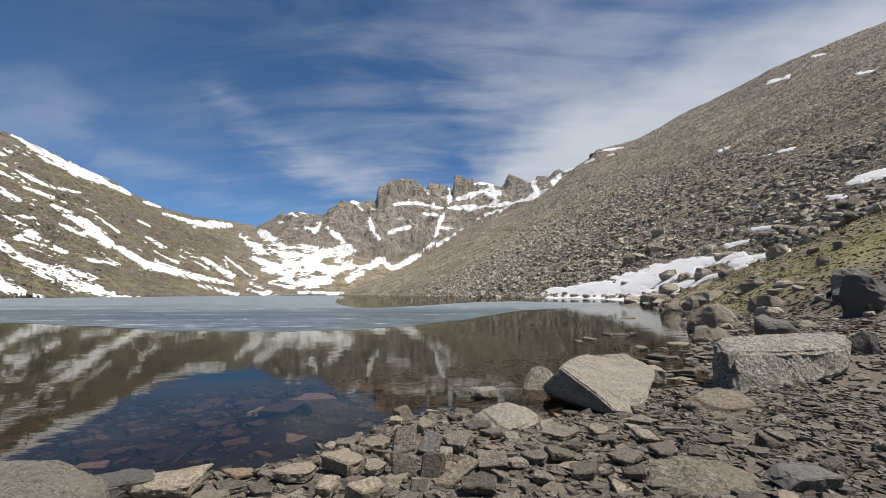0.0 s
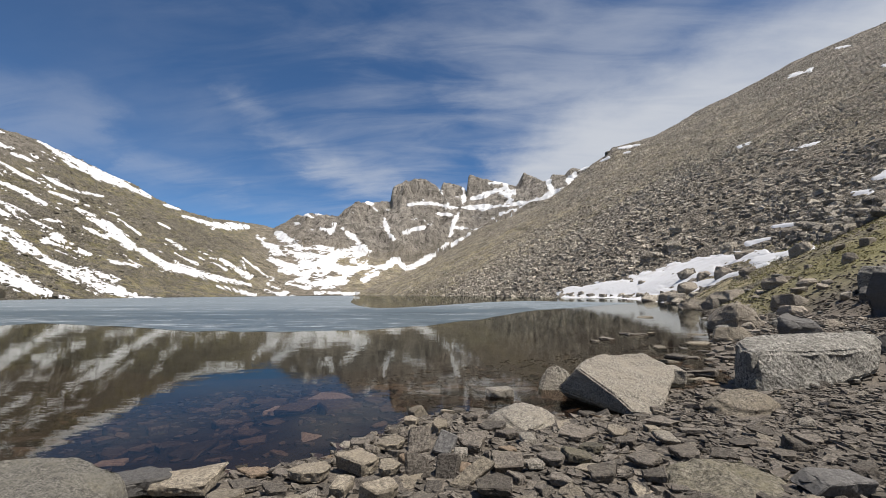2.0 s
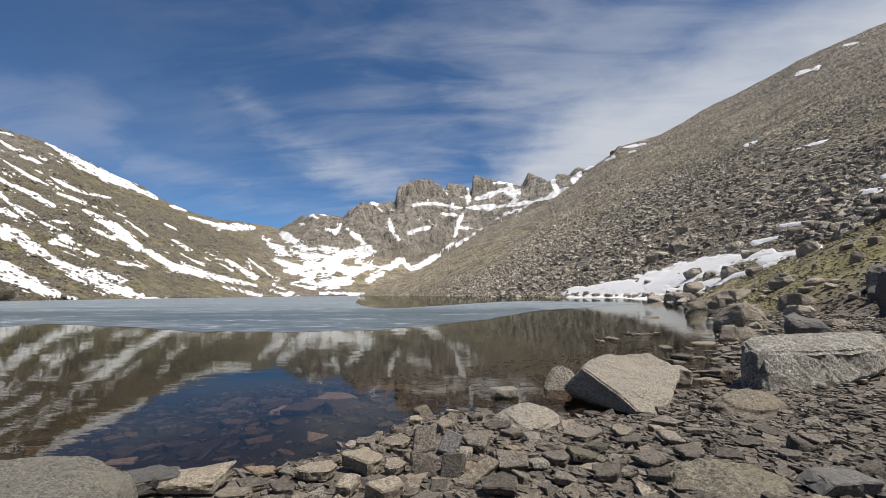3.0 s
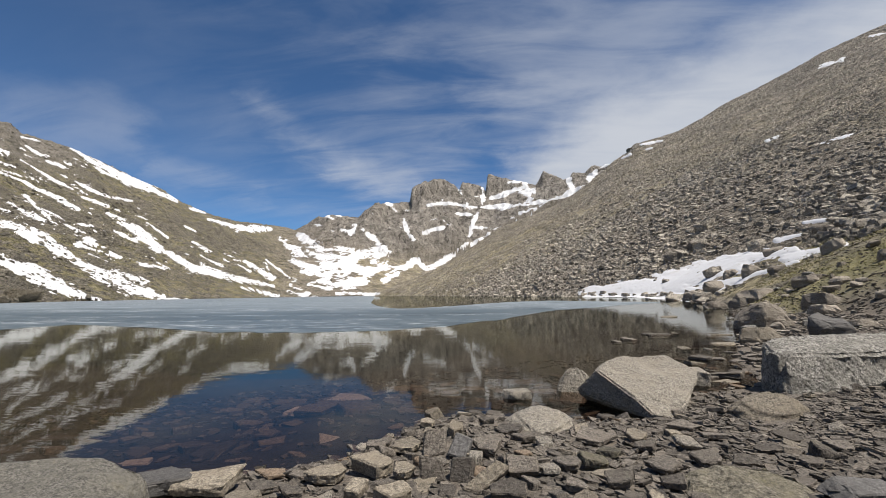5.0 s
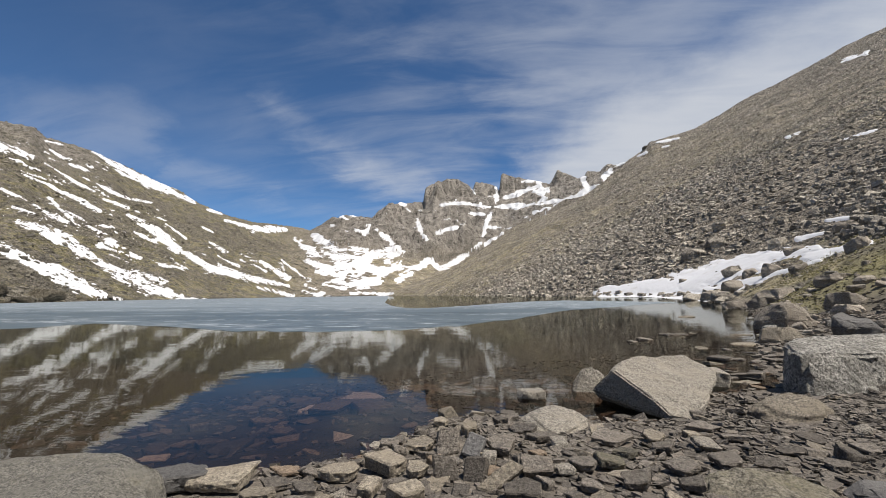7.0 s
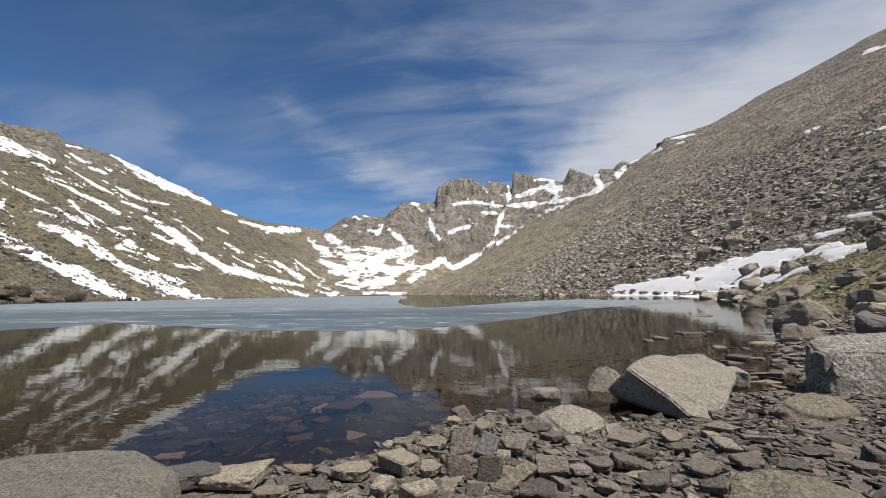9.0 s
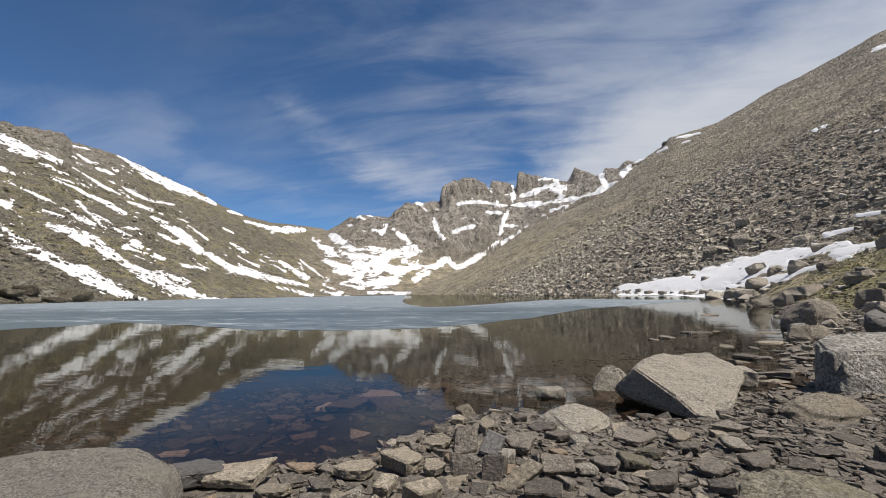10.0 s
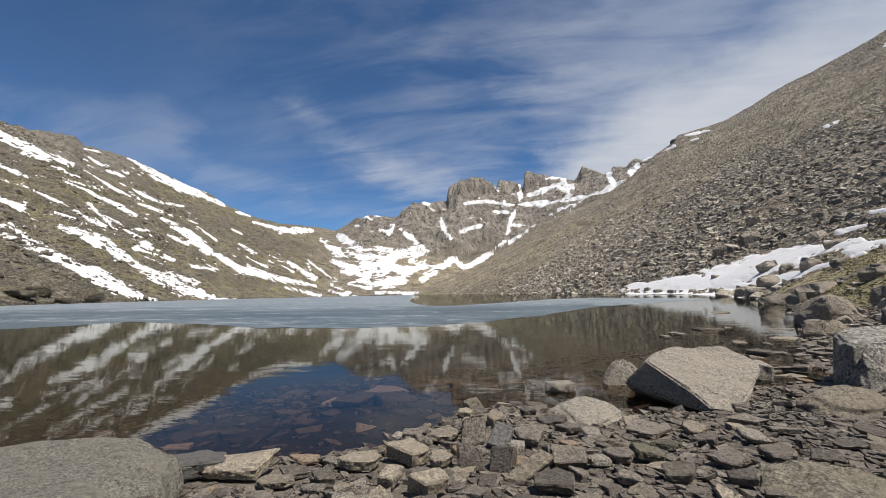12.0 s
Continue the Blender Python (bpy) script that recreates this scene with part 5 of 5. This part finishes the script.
lay_stones("submerged_stone", "brown silted flat stone lying under clear water", "stone", "stones on the lake bed", SUNK, SUNK_SHAPES, 42, 0.15, 4.0)


# larger flat stones on the bed: place and length
BED_SLABS = [(-2.05, 6.9, 0.72), (-2.15, 5.9, 0.62), (-2.25, 4.9, 0.28), (-2.3, 4.15, 0.5), (-1.45, 4.5, 0.36), (-1.1, 5.0, 0.38), (-0.95, 5.6, 0.3), (-2.9, 4.3, 0.3), (-2.4, 6.0, 0.42),
             (-1.3, 5.1, 0.24), (-1.95, 3.85, 0.32), (-1.4, 4.0, 0.38), (-2.75, 3.8, 0.26), (-0.3, 5.9, 0.42), (0.0, 5.4, 0.32)]
for k, (x, y, w) in enumerate(BED_SLABS):
    stone("bed_slab", "flat pale brown slab resting on the lake bed", x, y, min(ground_at(x, y) + (0.03 if y > 5.5 else -0.02), -0.17), (w, w * 0.7, 0.08), SUNK_PALE if k % 4 == 0 else SUNKEN, 960 + k, 31 * k, (0, 0), "slabs on the lake bed", "stone", True, 2, 0.015, 0.1)


def gravel_items(seed, count, accept, lo, hi, x0, x1, y0, y1, wedge=1.2):
    g = np.random.default_rng(seed)
    x, y = g.uniform(x0, x1, count), g.uniform(y0, y1, count)
    ok = (accept(x, y) > g.random(count)) & (np.abs(x) < wedge * np.abs(y) + 0.3)
    x, y = x[ok], y[ok]
    z = land(x, y)
    s = lo + (hi - lo) * g.random(len(x)) ** 2.4
    n = len(x)
    return np.stack([x, y, z + s * 0.08, s, s * g.uniform(0.6, 1.0, n), s * g.uniform(0.5, 1.1, n), g.normal(0, 0.2, n), g.normal(0, 0.2, n),
                     g.uniform(0, 6.28, n), g.integers(0, 60, n)], -1)


CHIPS = [stone_shape(600 + k, (1.0, 0.8, 0.24), True, 0, 0.0, 0.0) for k in range(14)]
SHARDS = [stone_shape(640 + k, (1.0, 0.75, 0.26), True, 0, 0.0, 0.0) for k in range(12)]


def bare(x, y):
    """The gravel bank short of the turf."""
    return dry(x, y) * (1 - 0.7 * smooth(np.hypot(x, y), 25, 30) * smooth(scree_side(x, y), 2.0, 5.0))


def dry(x, y):
    return ((shore_side(x, y) > -0.1) & clear_of_heroes(x, y, 0.75)).astype(float)


tagged(scatter_mesh("shale_chips", CHIPS, gravel_items(51, 24000, dry, 0.025, 0.125, -3, 4.2, 2.3, 6.0), SLATE), "flat grey shale chips covering the beach", "shale", kind="stuff")
tagged(scatter_mesh("gravel", SHARDS, np.concatenate([gravel_items(52, 9000, dry, 0.015, 0.07, -3, 4.5, 2.3, 6.0), gravel_items(56, 5000, dry, 0.02, 0.10, -4, 5, -2.5, 2.6, 99.0), gravel_items(53, 11000, dry, 0.05, 0.2, 2, 16, 5.5, 20), gravel_items(55, 13000, bare, 0.06, 0.24, 7, 26, 11, 32)]), SLATE),
       "fine grey shale gravel between the stones", "gravel", kind="stuff")
tagged(scatter_mesh("bed_pebbles", SHARDS, gravel_items(54, 3000, lambda x, y: (shore_side(x, y) < 0) * 1.0, 0.04, 0.2, -6, 5, 3.2, 13), SUNKEN),
       "brown pebbles on the shallow lake bed", "pebbles", kind="stuff")

# stones that stand out
def placed_slabs():
    g = np.random.default_rng(77)
    kinds = {"O": (OCHRE, "pale buff schist slab lying at the waterline"), "S": (SLATE, "grey-brown schist slab among the shore stones"),
             "B": (BLUISH, "smooth blue-grey slab beside a large boulder"), "D": (DARK_SLATE, "dark grey slab tilted among shale"), "G": (GRANITE, "small rounded pale granite stone on the shore"),
             "R": (RUSTY, "reddish-brown schist slab among grey ones"), "M": (MOSSY, "olive lichened slab in the shale")}
    for k, (x, y, w, d, thick, turn, kind) in enumerate(PLACED):
        mat, label = kinds[kind]
        lean = (g.normal(6, 5), g.normal(0, 6))
        stone("shore_slab", label, x, y, ground_at(x, y) + 0.012, (w * 0.84, d * 0.76, thick + 0.005), mat, 800 + k, turn + g.normal(0, 8), lean, "notable slabs on the shore", "stone", kind != "G", 3, 0.018, 0.10)


placed_slabs()
# squared slabs that lean on others: place, breadth, depth, height, turn, lean
for k, (x, y, w, d, h, turn, lean, mat) in enumerate([(-0.36, 3.74, 0.19, 0.07, 0.24, 8, (-38, 4), SLATE), (-0.29, 3.18, 0.18, 0.10, 0.17, 16, (-24, 5), SLATE), (-0.115, 3.22, 0.18, 0.09, 0.18, -14, (-30, -9), SLATE),
                                                      (-0.16, 3.62, 0.16, 0.07, 0.19, -24, (-44, 8), BLUISH), (0.16, 3.27, 0.12, 0.07, 0.16, 28, (-34, 24), SLATE), (0.03, 3.04, 0.10, 0.06, 0.30, -34, (-62, 30), OCHRE)]):
    stone("standing_slab", "squared grey schist slab leaning among others", x, y, ground_at(x, y) - 0.02, (w, d, h), mat, 1100 + k, turn, lean, "slabs leaning on edge", "stone", "box", 4, 0.02, 0.12)
boulder("ochre_stone", "rounded yellowish stone half sunk in shale", 2.5, 4.92, OCHRE,
        [(-0.35, -0.02, 0.08), (-0.27, 0.02, 0.20), (-0.06, 0.07, 0.27), (0.17, 0.07, 0.28), (0.31, 0.04, 0.21), (0.39, 0.00, 0.10), (0.06, -0.22, 0.10), (-0.17, -0.19, 0.12), (0.24, -0.15, 0.12),
         (-0.32, 0.22, 0.00), (0.32, 0.22, 0.00), (0.00, 0.28, 0.17), (-0.22, -0.17, -0.06), (0.27, -0.13, -0.06)], 62, 0.04, 0.02, 0.005, category="rock")
boulder("lichened_stone", "broad olive lichen-covered stone in the shale", 1.4, 3.0, MOSSY,
        [(-0.34, 0.0, 0.14), (-0.27, 0.12, 0.21), (-0.05, 0.16, 0.25), (0.15, 0.15, 0.235), (0.28, 0.08, 0.22), (0.36, -0.02, 0.14), (0.1, -0.22, 0.17), (-0.2, -0.2, 0.15), (0.3, -0.18, 0.12),
         (-0.3, 0.25, 0.05), (0.3, 0.25, 0.05), (-0.3, -0.22, 0.02), (0.34, -0.2, 0.02), (0.0, -0.3, 0.02)], 63, 0.03, 0.016, 0.012, [(0.05, 0.05, 0.25, 0.06, 0.02), (-0.18, -0.05, 0.2, 0.07, 0.02)], category="rock")
stone("dark_slab", "thick dark grey slab tilted on the shale", 1.85, 2.9, None, (0.36, 0.24, 0.12), BLUISH, 64, 8, (5, 4), cuts=3)
boulder("cone_stone", "pale pointed granite stone standing in the shallows", 1.02, 6.2, GRANITE,
        [(-0.25, -0.1, -0.15), (0.27, -0.15, -0.15), (0.22, 0.2, -0.15), (-0.2, 0.22, -0.15), (-0.14, 0.0, 0.26), (0.03, 0.02, 0.34), (0.17, 0.05, 0.22), (-0.24, 0.0, 0.06), (0.26, 0.0, 0.04)], 71, 0.03, 0.02, 0.009)
stone("water_stone", "small rough pale stone just above the water", 0.32, 5.8, -0.07, (0.34, 0.24, 0.18), GRANITE, 72, 10, (0, 0), cuts=3, bevel=0.2, rough=0.03)
stone("water_stone", "pale stone showing behind a large boulder", 2.6, 6.7, -0.08, (0.42, 0.3, 0.3), GRANITE, 73, 0, (0, 10))
stone("shore_pebble", "pale ochre stone perched at the waterline", -0.5, 4.78, -0.01, (0.18, 0.14, 0.14), OCHRE, 74, 30, (0, -20), bevel=0.2)
stone("shore_pebble", "small pale stone perched at the waterline", -0.24, 4.78, 0.0, (0.14, 0.11, 0.1), OCHRE, 75, 30, (0, 10), bevel=0.2)
stone("shale_block", "small dark block lying on shale", 3.9, 6.03, None, (0.34, 0.24, 0.17), SLATE, 76, 0, (4, 0))

# boulders along the bank: place, breadth, height, stone
BANK = [
    (33.45, 74.50, 4.42, 1.98, 'T'), (28.38, 59.69, 2.48, 1.54, 'T'), (24.32, 46.92, 2.67, 1.60, 'T'), (20.74, 36.69, 1.70, 0.89, 'T'),
    (23.00, 51.51, 3.44, 1.88, 'T'), (22.84, 57.00, 3.11, 1.98, 'T'), (14.42, 32.93, 1.98, 0.86, 'T'), (14.74, 30.28, 1.53, 1.15, 'T'),
    (15.62, 29.92, 3.06, 1.22, 'T'), (8.17, 15.21, 2.20, 0.93, 'G'), (5.83, 11.33, 1.32, 0.45, 'K'), (13.48, 20.84, 1.99, 0.70, 'T'),
    (7.24, 11.12, 1.18, 0.66, 'D'), (15.74, 25.33, 1.80, 0.81, 'G'), (15.25, 22.48, 1.23, 0.46, 'G'), (21.36, 31.66, 1.85, 1.23, 'T'),
    (33.50, 50.51, 3.70, 1.23, 'T'), (53.84, 123.83, 7.06, 4.24, 'T'), (46.48, 111.80, 6.31, 3.50, 'T'), (32.72, 58.14, 3.52, 1.22, 'T'),
    (42.60, 80.17, 4.62, 2.40, 'T'), (13.12, 15.42, 1.92, 1.46, 'D'), (14.85, 18.21, 1.74, 1.04, 'W'), (17.21, 22.58, 0.83, 0.57, 'G'),
    (13.78, 17.42, 0.82, 0.62, 'D'), (12.66, 19.57, 1.40, 0.58, 'T'), (6.48, 8.02, 0.66, 0.41, 'D'), (9.37, 13.32, 1.46, 0.32, 'T'),
    (13.27, 15.21, 1.11, 0.50, 'T'), (35.00, 100.52, 2.46, 1.23, 'T'), (41.75, 111.86, 6.90, 3.87, 'T'), (25.87, 145.51, 3.07, 5.12, 'T'),
]
BANK_KINDS = {"T": (BANK_STONE, "weathered grey boulder on the bank"), "G": (BANK_STONE, "pale lichened boulder beside the turf"), "K": (OCHRE, "flat pinkish slab-like boulder in the shallows"),
              "D": (BLUISH, "dark grey layered boulder on the gravel bank"), "W": (GREY_GRANITE, "lichen-spotted granite boulder on the turf")}
for k, (x, y, w, h, kind) in enumerate(BANK):
    g = np.random.default_rng(860 + k)
    mat, label = BANK_KINDS[kind]
    w, h = w * 0.86, h * (0.66 if y > 24 else 0.8)
    deep = w * g.uniform(0.55, 0.75)
    a = (np.arange(5) + g.uniform(-0.33, 0.33, 5)) / 5 * 2 * math.pi + g.uniform(0, 6.28)
    tip, corners = g.uniform(-0.25, 0.25, 2), []
    for q in a:       # a slanting crown, a broken shoulder, a foot that is undercut
        c, sn = math.cos(q), math.sin(q)
        corners += [(c * w * g.uniform(0.26, 0.42), sn * deep * g.uniform(0.2, 0.38), h * (0.88 + tip[0] * c + tip[1] * sn)),
                    (c * w * g.uniform(0.42, 0.52), sn * deep * 0.5, h * g.uniform(0.2, 0.55)),
                    (c * w * g.uniform(0.36, 0.48), sn * deep * g.uniform(0.32, 0.46), -0.35 * h)]
    size = (w + h) / 2
    co, tri = rock_body([tuple(np.array(q) / size) for q in corners], 300 + 3 * k, 0.02, 0.11, 0.03, [(g.uniform(-0.4, 0.4), -0.3, 0.12, 0.22, 0.09), (g.uniform(-0.4, 0.4), 0.1, 0.7, 0.2, 0.05)], 1)
    ob = new("bank_boulder", mesh_of("bank_boulder", co * size, tri, TALUS if y > 60 else mat, 28))
    ob.matrix_world = Matrix.LocRotScale((x, y + 0.3 * deep, max(ground_at(x, y + 0.3 * deep), -0.05) - 0.04 * h), Euler((0, 0, math.atan2(-x, y) + g.normal(0, 0.12))), None)
    tagged(ob, "large grey block on the talus slope" if y > 60 else label, "boulder", "boulders along the bank")
# a dark crag on the crest of the scree, broken into steps
for k, (b, r, up, w, h) in enumerate([(16.5, 572, 16.2, 16, 8), (15.9, 570, 15.5, 11, 6), (17.0, 574, 16.6, 10, 5), (15.4, 568, 15.0, 7, 4)]):
    x, y = CX + r * math.sin(radians(b)), CY + r * math.cos(radians(b))
    stone("crest_crag", "dark rock crag on the crest of the scree", x, y, r * math.tan(radians(up)) - h * 0.45, (w, w * 0.8, h), LEDGE, 980 + k, 40 * k, (10, -12), "crags on the crest", "crag", False, 2, 0.03, 0.06)
# rock ledges on the far shore
for k, (x, y, w, h) in enumerate([(-157, 111, 12, 3.3), (-163, 122, 7, 4.0), (-160, 127, 10, 3.3), (-169, 143, 12, 5), (-172, 149, 8, 4.5), (-179, 167, 5, 3)]):
    stone("shore_ledge", "weathered grey-brown rock ledge beside the ice", x, y, max(ground_at(x, y), 0) - 0.8, (w, w * 0.7, h), LEDGE, 880 + k, 25 * k, (0, 0), "ledges on the far shore", "rock ledge", False, 3, 0.03, 0.08)
BANK_SHAPES = []
for k in range(10):
    co, tri = stone_shape(700 + k, (0.8, 0.64, 0.45), False, 1, 0.015, 0.08)
    BANK_SHAPES.append((mesh_of("bank_rock", co, tri, (GRANITE, BANK_STONE, BANK_STONE, GREY_GRANITE, BANK_STONE)[k % 5]), 0.8, 0.56))


def bank_places():
    g = np.random.default_rng(91)
    out = []
    for _ in range(1800):
        r, b = math.sqrt(g.uniform(9 ** 2, 46 ** 2)), radians(g.uniform(23, 47))
        x, y = CX + r * math.sin(b), CY + r * math.cos(b)
        s = float(shore_side(np.array([x]), np.array([y]))[0])
        size = r * (0.009 + 0.019 * g.random() ** 2)
        lane = float(snow_near(np.array([math.degrees(b)]), np.array([math.degrees(math.atan2(ground_at(x, y) - 1.18, r))]))[0])
        if lane > -3.5 or (r > 24 and b < 0.47) or s < -0.25 or (s > 5.0 and g.random() > 0.3) or math.hypot(x - 4.2, y - 6.6) < 2.4:
            continue
        if all(math.hypot(x - a, y - c) > 0.42 * (size + q) for a, c, q in out):
            out.append((x, y, size))
    return out[:130]


lay_stones("bank_rock", "angular grey boulder on the bank above the water", "boulder", "rocks on the bank", bank_places(), BANK_SHAPES, 92, 0.3, 12)
SHALLOWS = [(x, y, s) for x, y, s in spread(95, 500, lambda x, y: (shore_side(x, y) > -1.4) * (shore_side(x, y) < 0.3) * (y > 6.2) * (x > 2.2) * 1.0, lambda x, y, g: 0.14 + 0.4 * g.random(len(x)) ** 2)][:60]
lay_stones("shallows_slab", "flat rusty-grey slab awash in the shallows", "stone", "slabs in the shallows", SHALLOWS, [s for s in SLABS if s[2] < 0.5], 96, 0.45, 5)

# flat stones awash off the gravel bank: place and length
AWASH = [(7.88, 22.71, 0.78), (4.43, 13.84, 0.77), (3.32, 12.46, 0.49), (3.94, 10.64, 0.33), (4.34, 10.42, 0.26), (3.83, 9.04, 0.40), (6.07, 13.84, 0.71), (4.11, 8.74, 0.42),
         (4.57, 10.00, 0.39), (4.56, 9.42, 0.43), (4.00, 8.16, 0.32), (3.60, 7.76, 0.25), (5.11, 11.45, 0.66), (5.70, 11.75, 0.61), (2.90, 11.93, 0.29), (5.10, 14.28, 0.31), (2.96, 7.27, 0.37)]
for k, (x, y, w) in enumerate(AWASH):
    thick = 0.10 + 0.1 * w
    stone("awash_stone", "flat grey-brown stone standing just clear of the water", x, y, 0.02 + 0.035 * w - thick, (w, w * 0.75, thick), (OCHRE, SLATE, SLATE)[k % 3], 1020 + k, 29 * k, (5 - (k * 5) % 9, (k * 7) % 9 - 4), "stones awash in the shallows", "stone", k % 3 == 1, 3, 0.03, 0.12)


def turf_tufts():
    """Low tufts of alpine grass on the bench above the gravel."""
    g = np.random.default_rng(121)
    n = 16000
    r, b = np.sqrt(g.uniform(17 ** 2, 48 ** 2, n)), np.radians(g.uniform(24, 47, n))
    x, y = CX + r * np.sin(b), CY + r * np.cos(b)
    side = scree_side(x, y)
    ok = (side > 1.2) & (side < 22) & (smooth(fbm(x / 4, y / 4, 3, 122), -0.15, 0.25) > g.random(n)) & (r > 25)
    x, y = x[ok], y[ok]
    z = land(x, y)
    vs, fs = [], []
    for k in range(len(x)):
        for _ in range(5):
            a, w, h = g.uniform(0, 6.28), g.uniform(0.02, 0.045), g.uniform(0.01, 0.03)
            dx, dy = math.cos(a) * w, math.sin(a) * w
            ox, oy = g.uniform(-0.14, 0.14, 2)
            i = len(vs)
            vs += [(x[k] + ox - dx, y[k] + oy - dy, z[k] - 0.02), (x[k] + ox + dx, y[k] + oy + dy, z[k] - 0.02), (x[k] + ox + dy, y[k] + oy - dx, z[k] + h)]
            fs.append((i, i + 1, i + 2))
    me = bpy.data.meshes.new("turf")
    me.from_pydata(vs, [], fs)
    me.materials.append(GRASS)
    return tagged(new("turf", me), "short olive-green alpine grass on the bench", "grass", kind="stuff")


turf_tufts()
